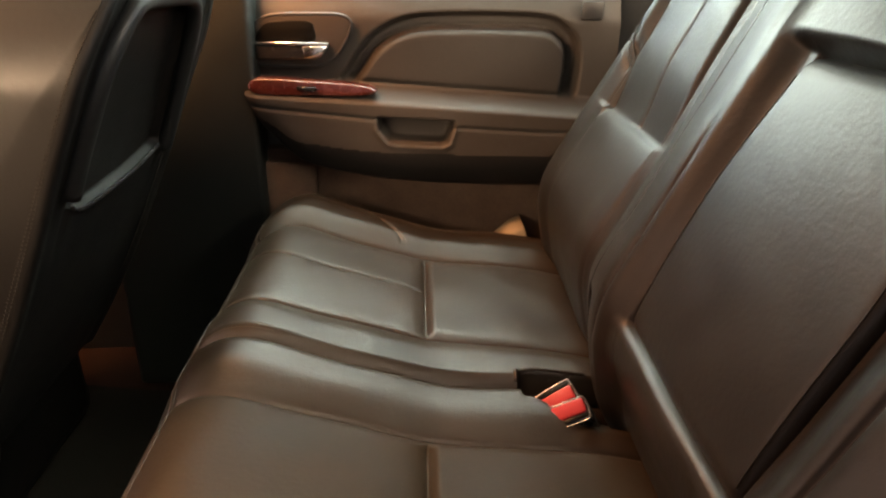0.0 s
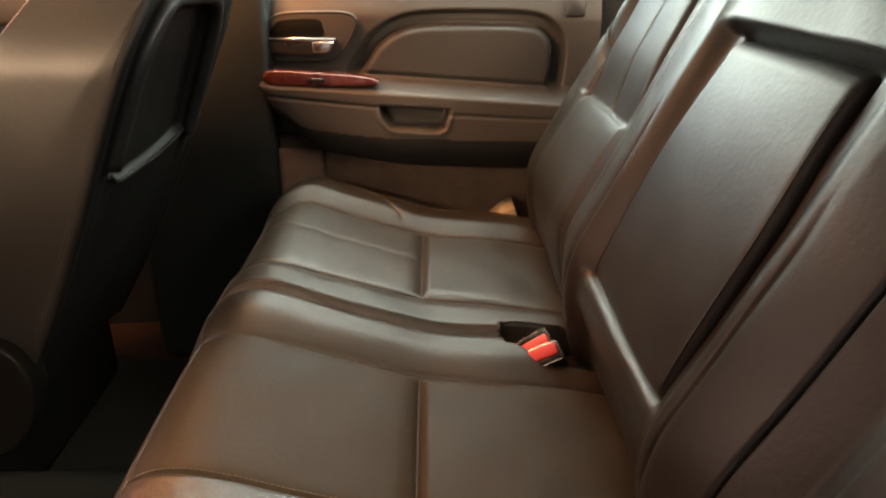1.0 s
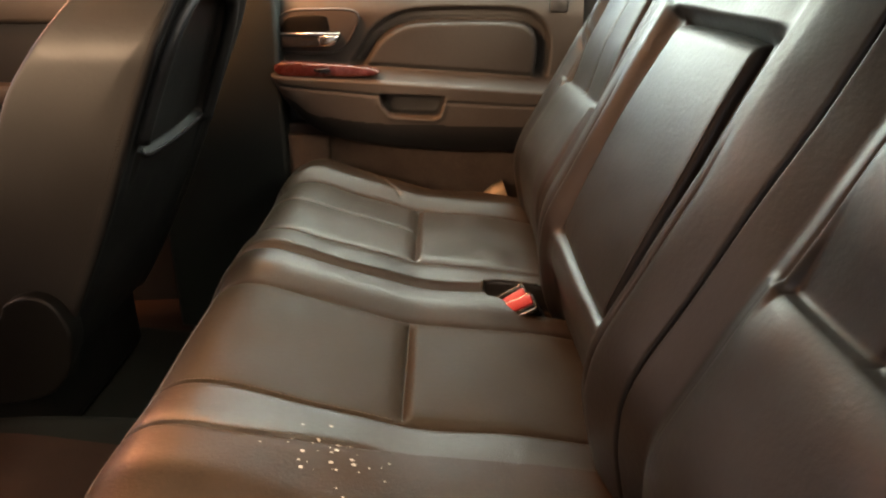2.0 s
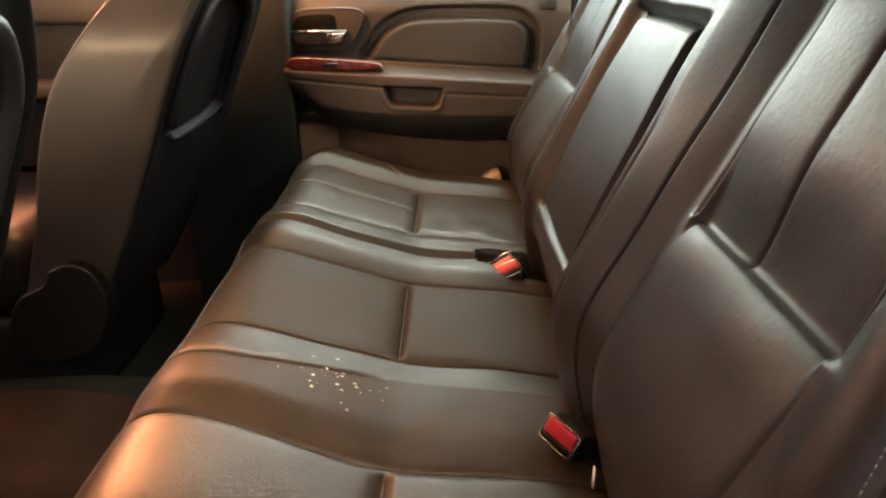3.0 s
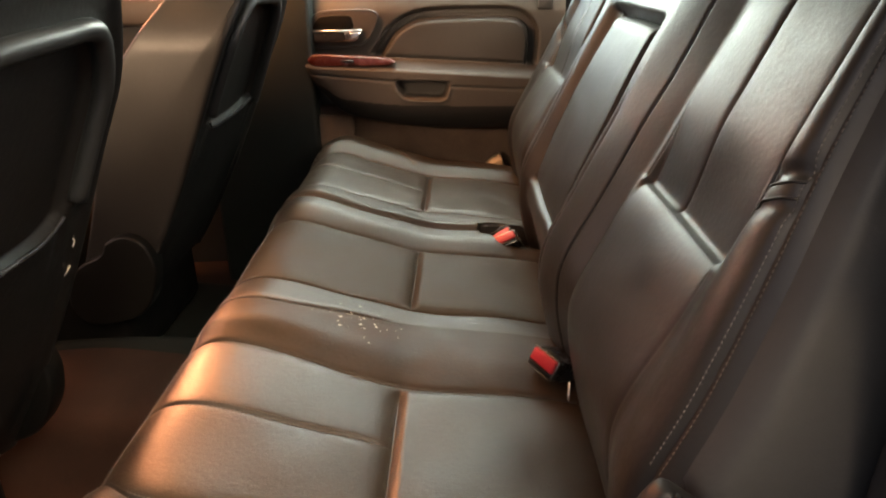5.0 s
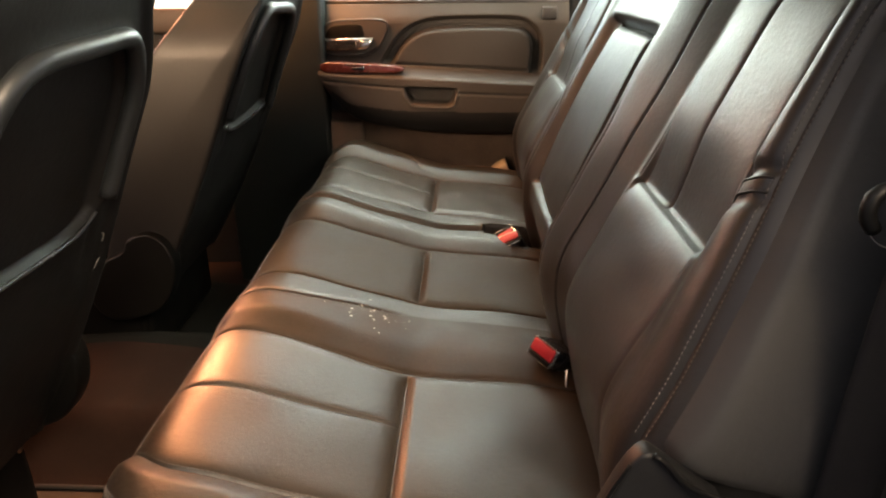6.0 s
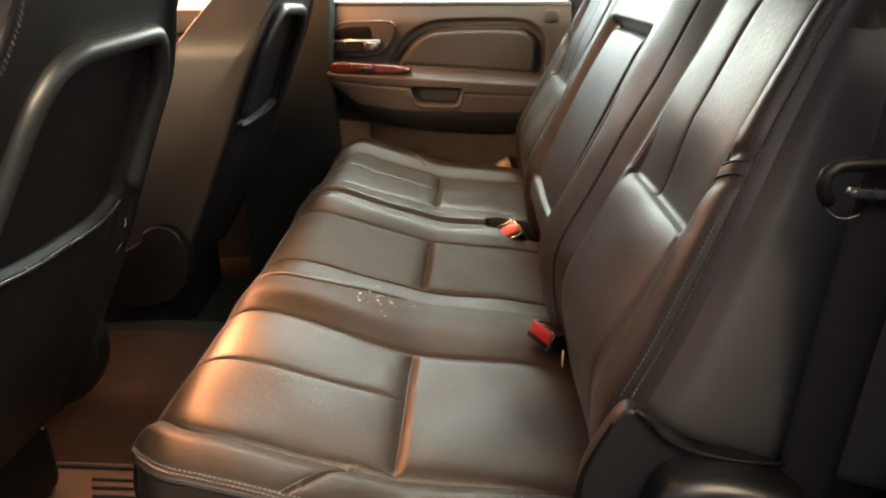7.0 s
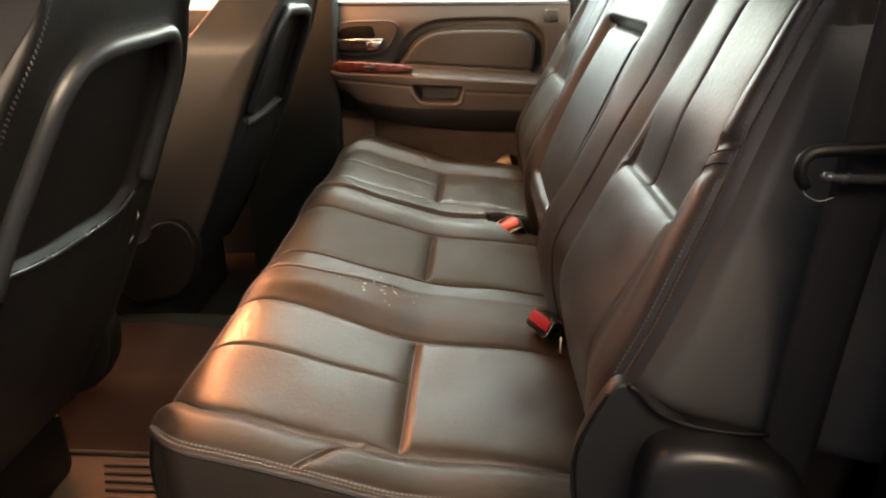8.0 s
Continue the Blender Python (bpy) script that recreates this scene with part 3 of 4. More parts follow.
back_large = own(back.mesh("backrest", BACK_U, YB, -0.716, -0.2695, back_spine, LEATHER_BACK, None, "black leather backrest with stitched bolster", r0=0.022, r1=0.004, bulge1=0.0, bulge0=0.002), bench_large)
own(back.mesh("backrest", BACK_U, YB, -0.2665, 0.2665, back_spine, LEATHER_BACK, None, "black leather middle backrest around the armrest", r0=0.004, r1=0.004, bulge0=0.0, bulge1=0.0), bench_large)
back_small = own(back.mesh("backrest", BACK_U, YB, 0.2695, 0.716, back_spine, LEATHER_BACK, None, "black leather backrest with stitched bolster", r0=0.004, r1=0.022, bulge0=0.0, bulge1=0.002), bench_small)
ub0, ub1 = back.u_at(z=0.53, hi=0.5), back.u_at(z=0.875, hi=0.75)
for side, owner in ((-1, back_large), (1, back_small)):
    us = np.linspace(ub0, ub1, 120)
    for v in (0.6895, 0.6800):
        got = [back.at(u, side * v, 0.0004) for u in us]
        own(stitches("stitching", [g[0] for g in got], [g[1] for g in got], THREAD, None, 0.005, 0.0034), owner)
    for d in (-0.0055, 0.0055):
        yl = np.linspace(0.600, 0.681, 26)
        got = [back.at(back.u_at(z=float(pleat_z(side * v)) + d, hi=0.7), side * v, 0.0002)[0] for v in yl]
        own(tube("pleat_seam", got, 0.0012, LEATHER_BACK, None, "gathered leather pleat"), owner)

# padded outer side panels of the backrests
for side, owner in ((-1, back_large), (1, back_small)):
    verts, faces = [], []
    nz, nt = 44, 26
    front_x, front_z = back.line[:, 0], back.line[:, 1]
    k = int(np.argmax(front_z))
    for i in range(nz):
        w = i / (nz - 1)
        for j in range(nt):
            t = j / (nt - 1)
            z = 0.530 - 0.088 * t ** 0.7 + (0.872 - 0.530 + 0.088 * t ** 0.7) * w
            x0 = np.interp(z, front_z[:k], front_x[:k]) + 0.009
            x1 = np.interp(z, front_z[k:][::-1], front_x[k:][::-1]) + 0.034
            x = x0 + (x1 - x0) * t
            edge = 0.56 + 0.156 * (1 - 0.66 * ss(0.52, 0.90, z))
            puff = math.sqrt(1 - (1 - min(1, t / 0.08)) ** 2) * (1 - (1 - min(1, (1 - t) / 0.12)) ** 2.6) * (1 - (1 - min(1, w / 0.06)) ** 2) * (1 - (1 - min(1, (1 - w) / 0.16)) ** 2)
            verts.append((x, side * (edge - 0.019 + 0.033 * puff), z))
    for i in range(nz - 1):
        for j in range(nt - 1):
            a = i * nt + j
            faces.append((a, a + 1, a + nt + 1, a + nt))
    own(from_lists("side_panel", verts, faces, PANEL_LEATHER, None, "smooth dark leather side panel"), owner)

# fold-down armrest in the middle backrest
ARM = [(0.262, 0.506), (0.240, 0.507), (0.229, 0.516), (0.236, 0.545), (0.266, 0.622), (0.309, 0.720), (0.343, 0.788), (0.350, 0.797), (0.362, 0.800), (0.385, 0.797)]


def arm_height(x, z, u, y):
    v = y - 0.004
    return 0.004 + 0.003 * (1 - (v / 0.14) ** 2) + 0.001 * np.sin(17 * z + 3) * np.sin(21 * y)


def arm_warp(x, z, y):
    return 0.004 + (y - 0.004) * (1 - 0.10 * ss(0.66, 0.80, z))


arm = Pad(ARM, arm_height, arm_warp).flip()
armrest = thing("folding_armrest", "black leather armrest folded up into the rear seatback", "armrest", (0.27, 0, 0.52))
own(arm.mesh("armrest_pad", ticks(0, arm.u[-1], 0.006), ticks(-0.15, 0.15, 0.008), -0.133, 0.141, lambda x, z: (x + 0.02, z), LEATHER_BACK, None, "black leather armrest pad", r0=0.011, r1=0.011, bulge0=0, bulge1=0), armrest)
for v in (-0.1275, 0.1355):
    got = [arm.at(u, v, -0.0006)[0] for u in np.linspace(arm.u_at(z=0.524), arm.u_at(z=0.786), 60)]
    own(tube("seam_welt", got, 0.0007, LEATHER_BACK, None, "thin sewn welt"), armrest)


# ---- seat belt buckles ----
def buckle(name, m, label):
    b = thing(name, label, "seat belt buckle", group="rear buckles")
    b.matrix_world = m
    part("buckle_body", box_bm((-0.025, -0.0155, -0.072), (0.025, 0.0155, 0.0), 0.006, 3), PLASTIC_GLOSS, b, "black plastic buckle body")
    part("release_button", box_bm((-0.0215, -0.0128, -0.012), (0.0215, 0.0060, 0.0026), 0.003, 3), RED, b, "red release button")
    part("tongue_slot", box_bm((-0.0205, 0.0068, -0.010), (0.0205, 0.0118, 0.0012), 0.0008, 1), MATTE, b, "dark tongue slot")
    ring = curve_points([(-0.0235, -0.010, 0), (-0.021, -0.0142, 0), (0.0, -0.0146, 0), (0.021, -0.0142, 0), (0.0235, -0.010, 0), (0.0235, 0.010, 0), (0.021, 0.0142, 0), (0.0, 0.0146, 0), (-0.021, 0.0142, 0), (-0.0235, 0.010, 0)], 0.004, closed=True)
    tube("slot_rim", np.vstack([ring, ring[:1]]), 0.0004, CHROME, b, "thin bright metal rim", sides=6)
    part("strap", box_bm((-0.018, -0.004, -0.14), (0.018, 0.004, -0.06), 0.003, 2), WEB, b, "black buckle strap")
    return b


def aim(at, up, face):
    """A pose whose z points along up and whose y points towards face."""
    z = Vector(up).normalized()
    y = (Vector(face) - z * Vector(face).dot(z)).normalized()
    x = y.cross(z)
    return Matrix.Translation(at) @ Matrix((x, y, z)).transposed().to_4x4()


buckle("seat_belt_buckle", aim((0.189, -0.316, 0.393), (-0.60, -0.55, 0.42), (-0.35, -0.10, -0.80)), "black buckle with red button lying on the cushion")
buckle("seat_belt_buckle", aim((0.160, 0.182, 0.381), (-0.45, -0.45, 0.76), (-0.25, 0.75, 0.30)), "black buckle with red button in the seat well")
buckle("seat_belt_buckle", aim((0.168, 0.146, 0.384), (-0.38, -0.52, 0.76), (0.20, -0.75, -0.40)), "black buckle with red button in the seat well")


# ---- passenger side rear door ----
door = thing("door_1", "closed rear door with charcoal trim, red wood strip and chrome handle", "car door", (0, 0.84, 0.35), kind="structure")


def poly_dist(px, pz, line):
    """Distance from each place to a line of points."""
    best = np.full(np.shape(px), 9.0)
    for (x0, z0), (x1, z1) in zip(line[:-1], line[1:]):
        dx, dz = x1 - x0, z1 - z0
        t = np.clip(((px - x0) * dx + (pz - z0) * dz) / (dx * dx + dz * dz + 1e-12), 0, 1)
        best = np.minimum(best, np.hypot(px - x0 - t * dx, pz - z0 - t * dz))
    return best


def in_poly(px, pz, line):
    hit = np.zeros(np.shape(px), bool)
    n = len(line)
    for i in range(n):
        (x0, z0), (x1, z1) = line[i], line[(i + 1) % n]
        cross = ((z0 > pz) != (z1 > pz)) & (px < (x1 - x0) * (pz - z0) / (z1 - z0 + 1e-12) + x0)
        hit ^= cross
    return hit


INSERT = curve_points([(-0.135, 0.650), (-0.118, 0.676), (-0.088, 0.716), (-0.036, 0.744), (0.046, 0.752), (0.20, 0.752), (0.245, 0.738), (0.262, 0.70), (0.255, 0.60)], 0.006)
INSERT_LOOP = list(map(tuple, INSERT)) + [(0.24, 0.60), (0.0, 0.630), (-0.10, 0.648)]
LOWER = curve_points([(-0.335, 0.640), (-0.312, 0.590), (-0.288, 0.560), (-0.229, 0.508), (-0.123, 0.482), (0.008, 0.469), (0.194, 0.466), (0.36, 0.47)], 0.006)
POCKET = [(-0.092, 0.605), (-0.088, 0.578), (-0.070, 0.556), (-0.055, 0.552), (0.030, 0.549), (0.044, 0.556), (0.053, 0.585), (0.055, 0.60)]


def door_y(x, z):
    low = np.interp(x, LOWER[:, 0], LOWER[:, 1])
    y = 0.800 + 0.03 * ss(0.76, 0.84, z)
    # the armrest ledge: rises out under the strip and falls back to the lower edge
    ledge = np.interp(x, (-0.34, -0.1, 0.25, 0.36), (0.642, 0.632, 0.612, 0.606))
    y = y - 0.078 * (1 - ss(ledge - 0.006, ledge + 0.024, z)) * ss(low - 0.010, low + 0.008, z)
    y = y + 0.026 * (1 - ss(low - 0.02, low + 0.075, z)) ** 1.6
    seam = np.interp(x, (-0.34, -0.097, 0.053, 0.215, 0.36), (0.622, 0.600, 0.586, 0.579, 0.577))
    y = y + 0.004 * gauss(z - seam, 0.0025)
    y = y + 0.050 * ss(0, 0.009, np.where(in_poly(x, z, POCKET), poly_dist(x, z, POCKET + POCKET[:1]), 0))
    y = y - 0.003 * gauss(poly_dist(x, z, POCKET[1:-1]) - 0.003, 0.005)
    d = poly_dist(x, z, INSERT)
    ins = in_poly(x, z, INSERT_LOOP)
    over = ss(ledge + 0.012, ledge + 0.034, z)
    y = y - over * np.where(ins, 0.012 * ss(0.0, 0.005, d), 0.0)
    y = y + over * 0.006 * gauss(d, 0.006)
    y = y + over * np.where(ins, 0, 0.030 * ss(0.0, 0.004, d) * (1 - ss(0.020, 0.032, d)))
    y = y + over * 0.002 * gauss(z - 0.637 + 0.06 * (x - 0.055), 0.002) * ss(0.04, 0.06, x)
    return y + 0.03 * ss(0.0, 0.03, low - z)


gx, gz = np.linspace(-0.345, 0.36, 190), np.linspace(0.455, 0.815, 120)
X, Z = np.meshgrid(gx, gz, indexing="ij")
Y = door_y(X, Z)
verts = np.stack([X, Y, Z], -1).reshape(-1, 3)
low_edge = np.interp(X, LOWER[:, 0], LOWER[:, 1])
# faces below this line get darker vinyl in place of underside shade
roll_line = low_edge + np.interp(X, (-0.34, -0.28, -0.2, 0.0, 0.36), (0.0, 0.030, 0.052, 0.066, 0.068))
upper, lower, padded = [], [], []
in_pad = in_poly(X, Z, INSERT_LOOP) & (Z > np.interp(X, (-0.34, -0.1, 0.25, 0.36), (0.664, 0.654, 0.634, 0.628)))
for i in range(189):
    for j in range(119):
        if Z[i, j + 1] > low_edge[i, j] - 0.004:
            a = i * 120 + j
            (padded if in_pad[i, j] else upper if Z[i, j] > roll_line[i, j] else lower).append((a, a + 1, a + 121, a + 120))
own(from_lists("door_panel", verts, upper, TRIM, None, "charcoal moulded door panel"), door)
own(from_lists("insert_panel", verts, padded, TRIM_INSERT, None, "grey padded vinyl insert"), door)
own(from_lists("lower_roll", verts, lower, TRIM_DARK, None, "padded lower edge with its underside shade put in the colour"), door)
own(part("door_frame", box_bm((-0.38, 0.845, 0.30), (0.38, 0.90, 0.80), 0.006), BODY, None, "dark door body"), door)
own(part("window_sill", box_bm((-0.345, 0.825, 0.812), (0.36, 0.875, 0.826), 0.004), PLASTIC, None, "black window sill strip"), door)
own(part("window_pane", box_bm((-0.38, 0.862, 0.80), (0.38, 0.866, 1.205)), GLASS, None, "clear door glass", smooth=False), door).visible_shadow = False
bez = curve_points([(-0.322, 0.727), (-0.310, 0.757), (-0.280, 0.772), (-0.215, 0.775), (-0.157, 0.774), (-0.138, 0.760), (-0.150, 0.728), (-0.168, 0.702), (-0.195, 0.686), (-0.25, 0.683), (-0.305, 0.685), (-0.320, 0.70)], 0.006, closed=True)
own(part("handle_bezel", prism_bm([tuple(p) for p in bez], 0.786, 0.806, 1, 0.004, 3), TRIM, None, "charcoal handle surround"), door)
own(tube("bezel_rim", [(p[0], 0.788, p[1]) for p in np.vstack([bez, bez[:1]])], 0.0035, PLASTIC, None, "black rim"), door)
# no real hollow: a flat plate, black for the recess's shade
cup = curve_points([(-0.308, 0.722), (-0.300, 0.752), (-0.275, 0.762), (-0.215, 0.763), (-0.205, 0.750), (-0.212, 0.727)], 0.006, closed=True)
own(part("handle_recess_plate", prism_bm([tuple(p) for p in cup], 0.7835, 0.790, 1, 0.002, 2), MATTE, None, "flat black plate coloured like the shaded handle recess"), door)
lever = [(-0.314, 0.726), (-0.178, 0.727), (-0.176, 0.722), (-0.190, 0.702), (-0.202, 0.697), (-0.312, 0.695)]
handle = own(part("door_handle", prism_bm(lever, 0.770, 0.786, 1, 0.005, 3), PLASTIC_GLOSS, None, "black pull lever"), door)
own(part("handle_chrome", prism_bm([(-0.314, 0.7275), (-0.178, 0.7285), (-0.177, 0.7225), (-0.314, 0.7215)], 0.7675, 0.780, 1, 0.002, 2), CHROME, None, "chrome edge"), handle)
own(part("handle_tip", prism_bm([(-0.226, 0.7215), (-0.180, 0.7225), (-0.192, 0.703), (-0.203, 0.699), (-0.224, 0.6985)], 0.7675, 0.780, 1, 0.004, 2), CHROME, None, "chrome lever tip"), handle)
strip = curve_points([(-0.308, 0.668), (-0.20, 0.665), (-0.12, 0.659), (-0.093, 0.652), (-0.092, 0.646), (-0.115, 0.641), (-0.20, 0.639), (-0.308, 0.642)], 0.006, closed=True)
wood = own(part("wood_strip", prism_bm([tuple(p) for p in strip], 0.728, 0.760, 1, 0.004, 3), WOOD, None, "glossy red-brown wood strip"), door)
own(part("window_switch", prism_bm([(-0.232, 0.6575), (-0.198, 0.6565), (-0.198, 0.650), (-0.232, 0.651)], 0.722, 0.732, 1, 0.002, 2), PLASTIC_GLOSS, None, "black window switch"), wood)
own(part("child_lock_plate", box_bm((0.285, 0.796, 0.772), (0.325, 0.806, 0.806), 0.004), PLASTIC, None, "black square trim plate"), door)


# ---- front seats ----
def LIP(v):
    return 0.572 + 0.010 * np.clip(-v / 0.12, 0, 2) ** 2 + 0.036 * np.clip(v / 0.169, 0, 2) ** 6


def front_seat(y_in, y_out, label):
    """A front seat seen from behind: leather shell, inset panel inside a raised bead, a map pocket, and a side cover."""
    sgn = 1 if y_out > y_in else -1
    seat = thing("front_seat", label, "car seat", (-0.75, (y_in + y_out) / 2, 0.0), "front seats")
    mid, half = (y_in + y_out) / 2, abs(y_out - y_in) / 2
    prof = [(-0.66, 0.17), (-0.610, 0.25), (-0.557, 0.345), (-0.508, 0.442), (-0.456, 0.556), (-0.408, 0.668), (-0.364, 0.765), (-0.331, 0.845), (-0.315, 0.905), (-0.320, 0.945), (-0.345, 0.968),
            (-0.385, 0.955), (-0.448, 0.860), (-0.532, 0.757), (-0.590, 0.680), (-0.636, 0.570), (-0.672, 0.44), (-0.72, 0.30)]
    bead = curve_points([(-0.177, 0.575), (-0.168, 0.645), (-0.152, 0.70), (-0.138, 0.75), (-0.128, 0.785), (-0.108, 0.811), (-0.075, 0.822), (-0.03, 0.826), (0.06, 0.829),
                         (0.125, 0.831), (0.156, 0.824), (0.172, 0.795), (0.179, 0.75), (0.179, 0.68), (0.176, 0.612)], 0.01)
    bead_l = [(-0.178, 0.36)] + list(map(tuple, bead)) + [(0.172, 0.36)]

    def height(x, z, u, y):
        v = (y - mid) * -sgn
        zz = z + 0 * v
        rear = u < 0.86
        d = poly_dist(v, zz, bead_l)
        ins = in_poly(v, zz, bead_l)
        h = np.where(rear, 0.005 * gauss(poly_dist(v, zz, bead_l[1:-1]), 0.014) - np.where(ins, 0.015 * ss(0.0, 0.022, d) * ss(0.50, 0.56, zz), 0), 0)
        h = h + np.where(rear & ins, (1 - ss(LIP(v) - 0.007, LIP(v) + 0.003, zz)) * 0.016 * ss(0.0, 0.03, d) * ss(0.50, 0.56, zz), 0)
        return h + 0.006 * ss(half - 0.040, half - 0.010, np.abs(v))

    def warp(x, z, y):
        return mid + (y - mid) * (1 - 0.25 * ss(0.74, 0.90, z) + 0 * x)

    def spine(x, z):
        return -0.655 + 0.42 * (np.clip(z, 0.3, 0.9) - 0.3) + 0.10 * ss(0.5, 0.9, z), np.clip(z, 0.3, 0.9)

    pad = Pad(prof, height, warp)
    seat_u = ticks(0, pad.u[-1], 0.009, (pad.u_at(z=0.575, hi=0.7), pad.u_at(z=0.59, hi=0.7)), span=0.014, fine_step=0.0025)
    shell = own(pad.mesh("seat_back", seat_u, ticks(mid - half, mid + half, 0.007), mid - half, mid + half, spine, SEAT_SIDE, None, "black leather seat back with a vinyl rear panel", r0=0.010, r1=0.010, bulge0=0.003, bulge1=0.003), seat)
    shell.data.materials.append(LEATHER_SIDE)
    cols = len(seat_u) - 1
    total = len(shell.data.polygons) // cols
    rear_rows = sum(u < pad.u_at(z=0.945, hi=0.92) for u in seat_u)
    for f in shell.data.polygons:
        col, row = divmod(f.index, cols)
        f.material_index = int(11 <= col < total - 11 and row < rear_rows)
    u0, u1 = pad.u_at(z=0.36, hi=0.5), pad.u_at(z=0.93, hi=0.9)
    us = np.linspace(u0, u1, 120)
    for v in (0.020, 0.032):
        got = [pad.at(u, mid + sgn * (half - v), 0.0005) for u in us]
        own(stitches("stitching", [g[0] for g in got], [g[1] for g in got], THREAD_DARK, None, 0.0058, 0.0042, 0.0007), shell)
    # the double row on the inner side, just round the edge
    edge = pad.raw(us, np.full_like(us, y_in), 0.010)
    for g in (0.03, 0.09):
        row = np.stack([edge[:, 0] * (1 - g) + (spine(edge[:, 0], edge[:, 2])[0]) * g, edge[:, 1] - sgn * (0.0010 + 0.003 * g), edge[:, 2] * (1 - g) + spine(edge[:, 0], edge[:, 2])[1] * g], 1)
        own(stitches("stitching", list(row), [np.array([0.0, -sgn, 0.0])] * len(row), THREAD_DARK, None, 0.0058, 0.0042, 0.0006), shell)
    got = [pad.at(pad.u_at(z=z, hi=0.8), mid - sgn * v, 0.000)[0] for v, z in bead]
    own(tube("panel_bead", got, 0.0130, SATIN, None, "raised satin black plastic bead", sides=14), shell)
    got = []
    for v in np.linspace(-0.152, 0.157, 60):
        u, y = np.array([pad.u_at(z=float(LIP(v)) - 0.002, hi=0.8)]), np.array([mid - sgn * v])
        x, z = np.interp(u, pad.u, pad.line[:, 0]), np.interp(u, pad.u, pad.line[:, 1])
        got.append(pad.raw(u, y, height(x, z, u, y) - 0.0020)[0])
    own(tube("pocket_lip", got, 0.0032, PLASTIC_GLOSS, None, "piped map pocket edge", sides=12), shell)
    c0 = min(y_in, y_out)
    # cushion takes the near-black material to keep the gap between seats in shade
    own(part("seat_cushion", box_bm((-1.22, c0 + 0.01, 0.24), (-0.72, c0 + 2 * half - 0.01, 0.42), 0.05, 4), MATTE, None, "front cushion coloured near-black for the shade between the seats"), seat)
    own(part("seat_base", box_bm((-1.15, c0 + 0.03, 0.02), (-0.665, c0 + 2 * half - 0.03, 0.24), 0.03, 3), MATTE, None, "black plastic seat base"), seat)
    cover = curve_points([(-0.672, 0.335), (-0.658, 0.360), (-0.632, 0.374), (-0.608, 0.377), (-0.584, 0.366), (-0.567, 0.340), (-0.560, 0.300), (-0.575, 0.24), (-0.62, 0.19), (-0.72, 0.17), (-0.76, 0.22), (-0.73, 0.30)], 0.006, closed=True)
    ys = sorted((y_in - sgn * 0.026, y_in + sgn * 0.02))
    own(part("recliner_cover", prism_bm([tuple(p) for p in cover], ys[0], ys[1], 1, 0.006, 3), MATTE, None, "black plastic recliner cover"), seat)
    return seat


driver = front_seat(-0.205, -0.675, "black leather driver seat seen from behind with map pocket")
front_seat(0.205, 0.675, "black leather front passenger seat with map pocket")
bolt = bmesh.new()
bmesh.ops.create_cone(bolt, cap_ends=True, radius1=0.008, radius2=0.006, depth=0.006, segments=16)
bolt.transform(Matrix.Translation((-0.662, -0.268, 0.169)) @ Matrix.Rotation(radians(90), 4, "Y"))
own(part("bolt", bolt, CHROME, None, "small bright bolt"), driver)
# two pale scuffs beside the pocket of the driver seat
for a, b in (((-0.459, -0.241, 0.545), (-0.464, -0.238, 0.531)), ((-0.478, -0.232, 0.500), (-0.490, -0.240, 0.482))):
    own(tube("scuff", curve_points([a, tuple((p + q) / 2 + 0.0015 for p, q in zip(a, b)), b], 0.003), 0.0007, FLECK, None, "pale scuff"), driver)


# ---- things at the near side of the bench ----
hinge = thing("seat_hinge_cover", "black plastic hinge cover at the bench's outer end", "trim cover", (0.30, -0.72, 0.4))
hp = curve_points([(0.236, 0.20), (0.234, 0.40), (0.236, 0.475), (0.250, 0.508), (0.285, 0.516), (0.332, 0.508), (0.368, 0.488), (0.384, 0.44), (0.386, 0.20)], 0.008)
own(part("cover_shell", prism_bm([tuple(p) for p in hp], -0.785, -0.700, 1, 0.017, 5), COVER, None, "smooth black plastic shell"), hinge)
own(part("base_flange", prism_bm([(0.226, 0.18), (0.226, 0.40), (0.236, 0.47), (0.392, 0.47), (0.396, 0.18)], -0.722, -0.700, 1, 0.004, 2), MATTE, None, "flat black flange behind the shell"), hinge)
gus = thing("side_gusset", "dark grey vinyl flap beside the seat crease", "seat trim", (0.22, -0.70, 0.45))
gp = curve_points([(0.300, 0.34), (0.304, 0.47), (0.292, 0.504), (0.254, 0.534), (0.230, 0.553), (0.217, 0.560), (0.206, 0.549), (0.193, 0.521), (0.182, 0.489), (0.181, 0.45), (0.190, 0.40), (0.205, 0.34)], 0.006)
own(part("flap", prism_bm([tuple(p) for p in gp], -0.744, -0.724, 1, 0.004, 3), LEATHER_SIDE, None, "grey-black vinyl flap"), gus)
own(tube("piping", curve_points([(0.222, -0.745, 0.560), (0.232, -0.747, 0.553), (0.250, -0.748, 0.534), (0.285, -0.748, 0.519), (0.335, -0.745, 0.510), (0.375, -0.735, 0.506)], 0.004), 0.0028, MATTE, None, "black vinyl piping"), gus)
own(tube("piping", curve_points([(0.205, -0.743, 0.549), (0.191, -0.744, 0.520), (0.180, -0.744, 0.488), (0.179, -0.744, 0.45), (0.188, -0.744, 0.40)], 0.004), 0.0018, MATTE, None, "black vinyl piping"), gus)

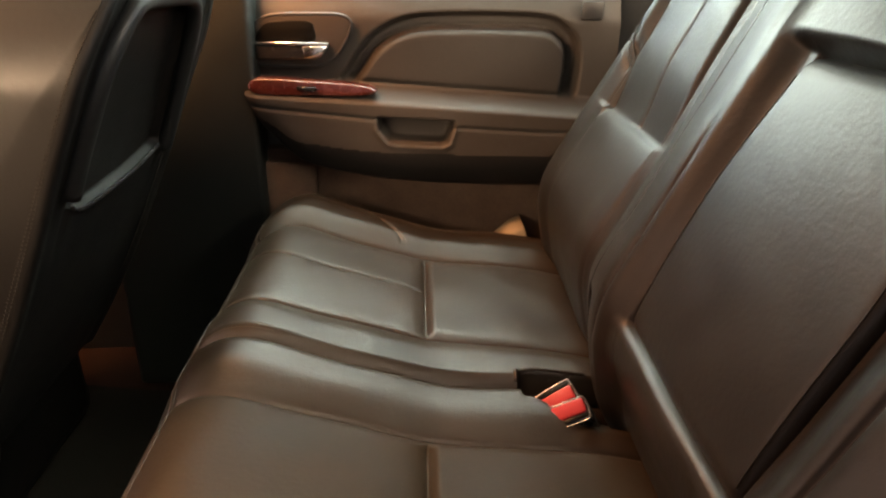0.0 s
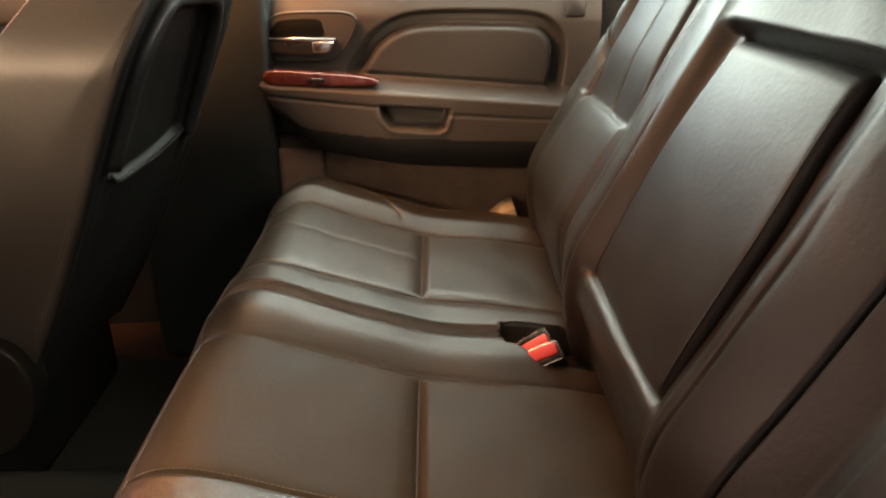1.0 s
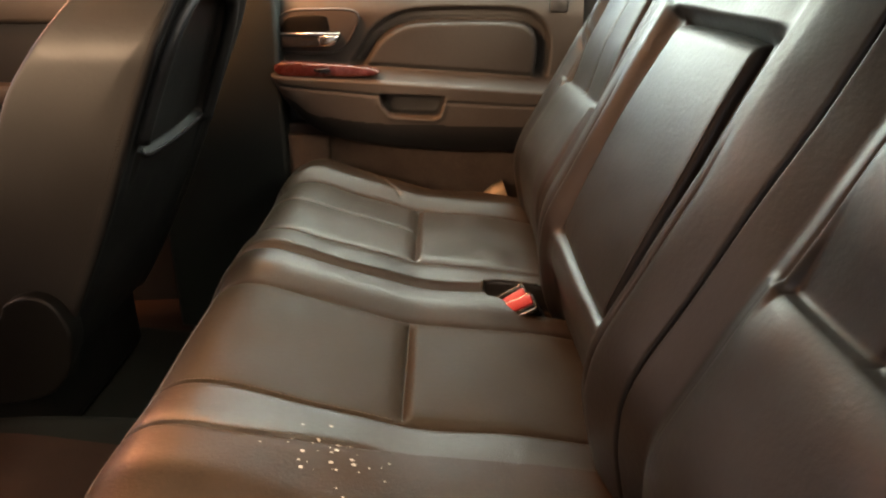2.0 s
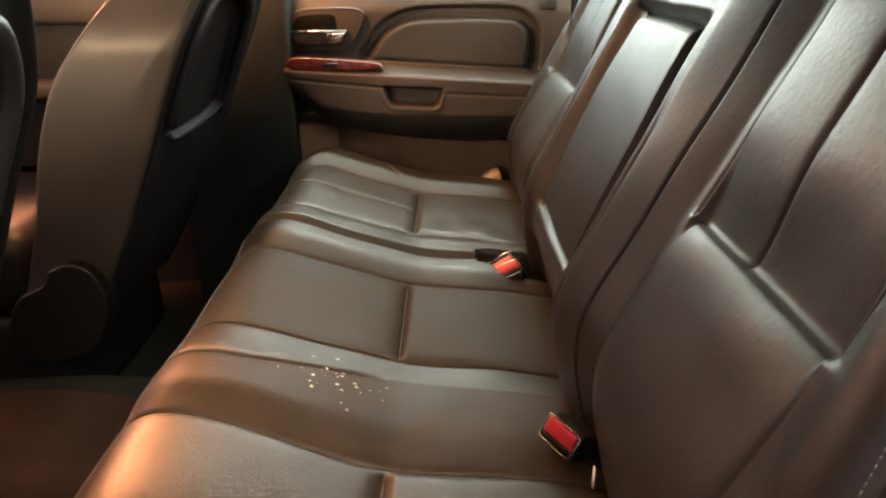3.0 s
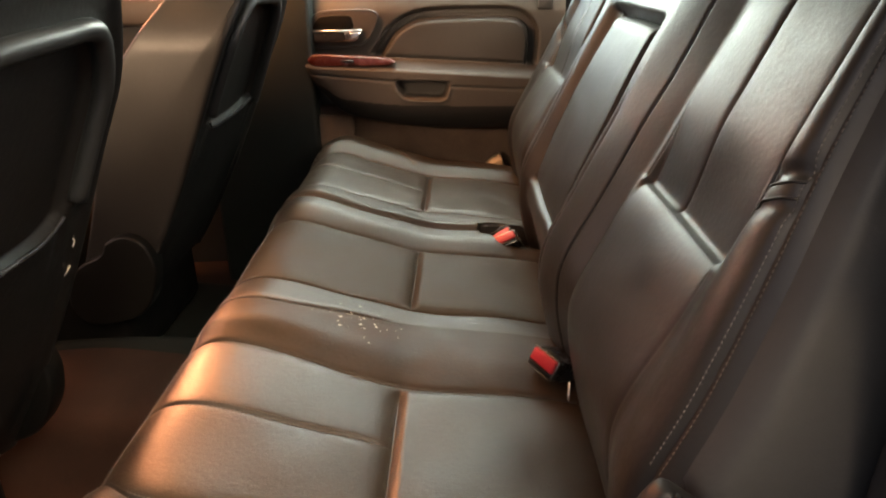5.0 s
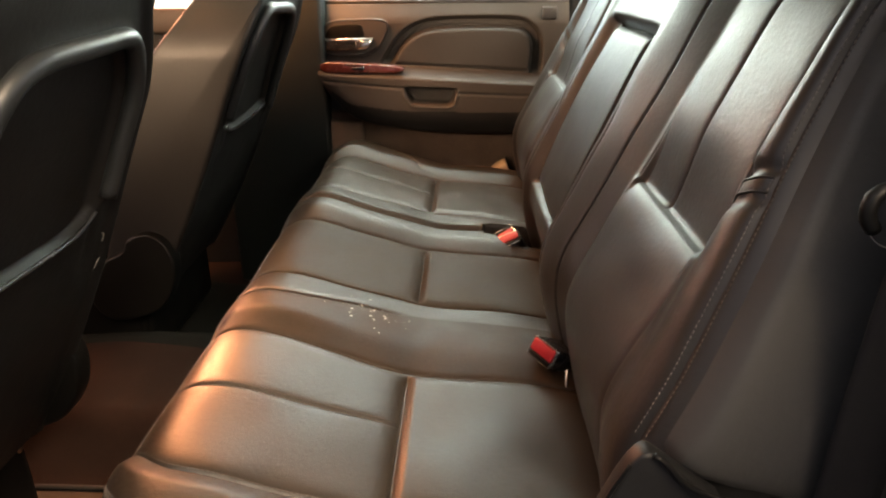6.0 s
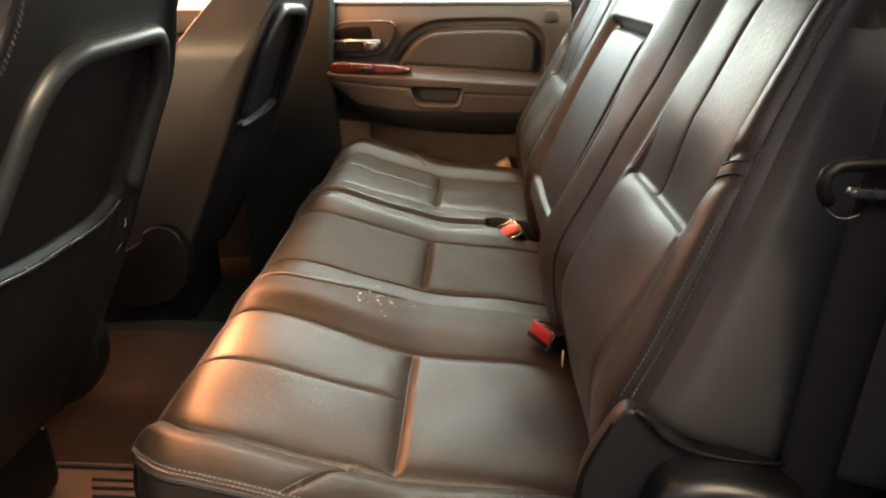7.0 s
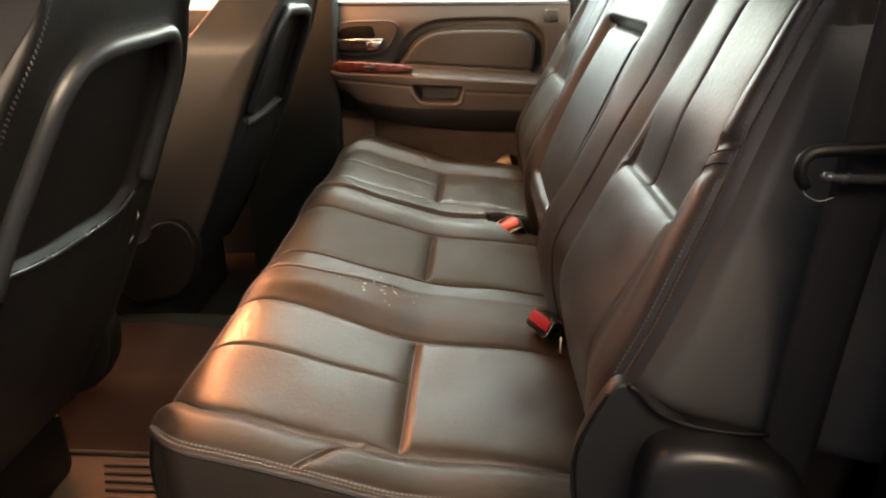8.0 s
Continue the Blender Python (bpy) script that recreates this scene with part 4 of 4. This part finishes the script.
belt = thing("seat_belt", "black seat belt webbing hanging beside the rear seat", "seat belt", (0.38, -0.74, 0.3))
wx = curve_points([(0.356, 0.10), (0.372, 0.436), (0.378, 0.60), (0.384, 0.70), (0.390, 0.80), (0.394, 0.90), (0.400, 1.12)], 0.02)
verts, faces = [], []
for x, z in wx:
    for k in range(7):
        t = k / 6 - 0.5
        verts.append((x + 0.050 * t, -0.742 - 0.004 * math.cos(math.pi * t), z))
n = len(wx)
for i in range(n - 1):
    for k in range(6):
        a = i * 7 + k
        faces.append((a, a + 1, a + 8, a + 7))
web = from_lists("webbing", verts, faces, WEB, None, "black woven strap")
own(web, belt)
web.modifiers.new("thick", "SOLIDIFY").thickness = 0.0016
GUIDE = (-0.019, 0.0, 0.008)
own(tube("belt_guide", [p + np.array(GUIDE) for p in curve_points([(0.352, -0.760, 0.741), (0.345, -0.762, 0.752), (0.352, -0.760, 0.766), (0.39, -0.757, 0.768), (0.47, -0.750, 0.767)], 0.004)], 0.0052, MATTE, None, "black plastic belt guide", sides=12), belt)
own(tube("guide_bar", [p + np.array(GUIDE) for p in curve_points([(0.366, -0.757, 0.747), (0.40, -0.755, 0.745), (0.47, -0.750, 0.744)], 0.004)], 0.0042, PLASTIC_GLOSS, None, "smooth black lower guide bar", sides=12), belt)
own(part("guide_plate", box_bm((0.378, -0.737, 0.722), (0.45, -0.728, 0.783), 0.004, 2), MATTE, None, "black guide plate"), belt)
own(tube("guide_wire", [p + np.array(GUIDE) for p in curve_points([(0.346, -0.757, 0.750), (0.350, -0.763, 0.737), (0.360, -0.766, 0.731), (0.372, -0.766, 0.734)], 0.003)], 0.0006, PLASTIC_GLOSS, None, "thin smooth guide edge"), belt)

tag = part("care_tag", box_bm((0.2155, -0.377, 0.374), (0.2168, -0.371, 0.399), 0.0), LABEL_WHITE, None)
tagged(tag, "small white label at the seat crease", "label")

# pale dried flecks on the leather between the two places
random.seed(5)
verts, faces = [], []
for k in range(34):
    x, y = random.gauss(-0.055, 0.035), random.gauss(-0.235, 0.022)
    p, n = cushion.at(cushion.u_at(x=x), y, 0.0004)
    r = random.choice((0.0005, 0.0007, 0.0010, 0.0014, 0.0021))
    o = len(verts)
    for j in range(7):
        a = 2 * math.pi * j / 7
        q = r * random.uniform(0.6, 1.2)
        verts.append((p[0] + q * math.cos(a) * 1.3, p[1] + q * math.sin(a), p[2] + 0.0002 - n[0] / n[2] * q * math.cos(a) * 1.3 - n[1] / n[2] * q * math.sin(a)))
    faces.append(tuple(range(o, o + 7)))
tagged(from_lists("dried_flecks", verts, faces, FLECK, smooth=False), "pale dried flecks on the leather cushion", "stain", kind="stuff")

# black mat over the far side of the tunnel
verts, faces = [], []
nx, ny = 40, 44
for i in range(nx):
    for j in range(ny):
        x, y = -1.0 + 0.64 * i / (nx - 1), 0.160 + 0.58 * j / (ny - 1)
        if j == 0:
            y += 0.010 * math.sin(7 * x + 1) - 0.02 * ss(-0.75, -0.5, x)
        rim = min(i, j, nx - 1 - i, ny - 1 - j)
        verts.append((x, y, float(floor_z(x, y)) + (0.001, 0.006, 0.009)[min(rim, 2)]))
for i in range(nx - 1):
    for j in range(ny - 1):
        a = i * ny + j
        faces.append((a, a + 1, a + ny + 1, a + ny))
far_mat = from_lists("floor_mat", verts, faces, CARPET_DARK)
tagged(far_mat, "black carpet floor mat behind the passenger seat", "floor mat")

# floor mat with ribs
mat = thing("floor_mat", "worn ribbed rubber floor mat on the cabin floor", "floor mat", (-0.62, -0.45, 0.01))
mo = curve_points([(-0.98, -0.80), (-0.40, -0.80), (-0.38, -0.30), (-0.42, -0.215), (-0.60, -0.200), (-0.80, -0.205), (-0.96, -0.25)], 0.02, closed=True)
own(part("mat_sheet", prism_bm([tuple(p) for p in mo], 0.016, 0.024, 2, 0.003, 2), MAT_TAN, None, "worn tan-brown mat"), mat)
own(tube("mat_rim", [(p[0], p[1], 0.026) for p in np.vstack([mo, mo[:1]])], 0.006, RUBBER, None, "black raised rim"), mat)
for k in range(14):
    y = -0.232 - 0.022 * k
    own(part("rib", box_bm((-0.62 + 0.012 * k, y - 0.005, 0.023), (-0.42, y + 0.005, 0.029), 0.002, 1), RUBBER, None), mat)

wedge = part("side_wedge", prism_bm([(0.125, 0.33), (0.215, 0.33), (0.194, 0.389), (0.169, 0.374)], 0.722, 0.80, 1, 0.004, 2), material("tan_trim", (0.22, 0.18, 0.13), 0.8, grain=0.5, grain_scale=300, wear=0.1, wear_scale=12), None)
tagged(wedge, "small tan trim wedge beside the rear seat", "trim")

# housings for the two added overhead lamps, always out of view
for lx, ly, watts in ROOF_FILLS:
    unit = thing("roof_fill_unit", "added, unseen roof lamp for warm overhead light on the rear seat", "lamp", (lx, ly, 1.255), "roof lamps")
    own(part("lamp_base", box_bm((lx - 0.15, ly - 0.12, 1.244), (lx + 0.15, ly + 0.12, 1.262), 0.008, 3), PLASTIC, None, "plastic base of the added roof lamp"), unit)
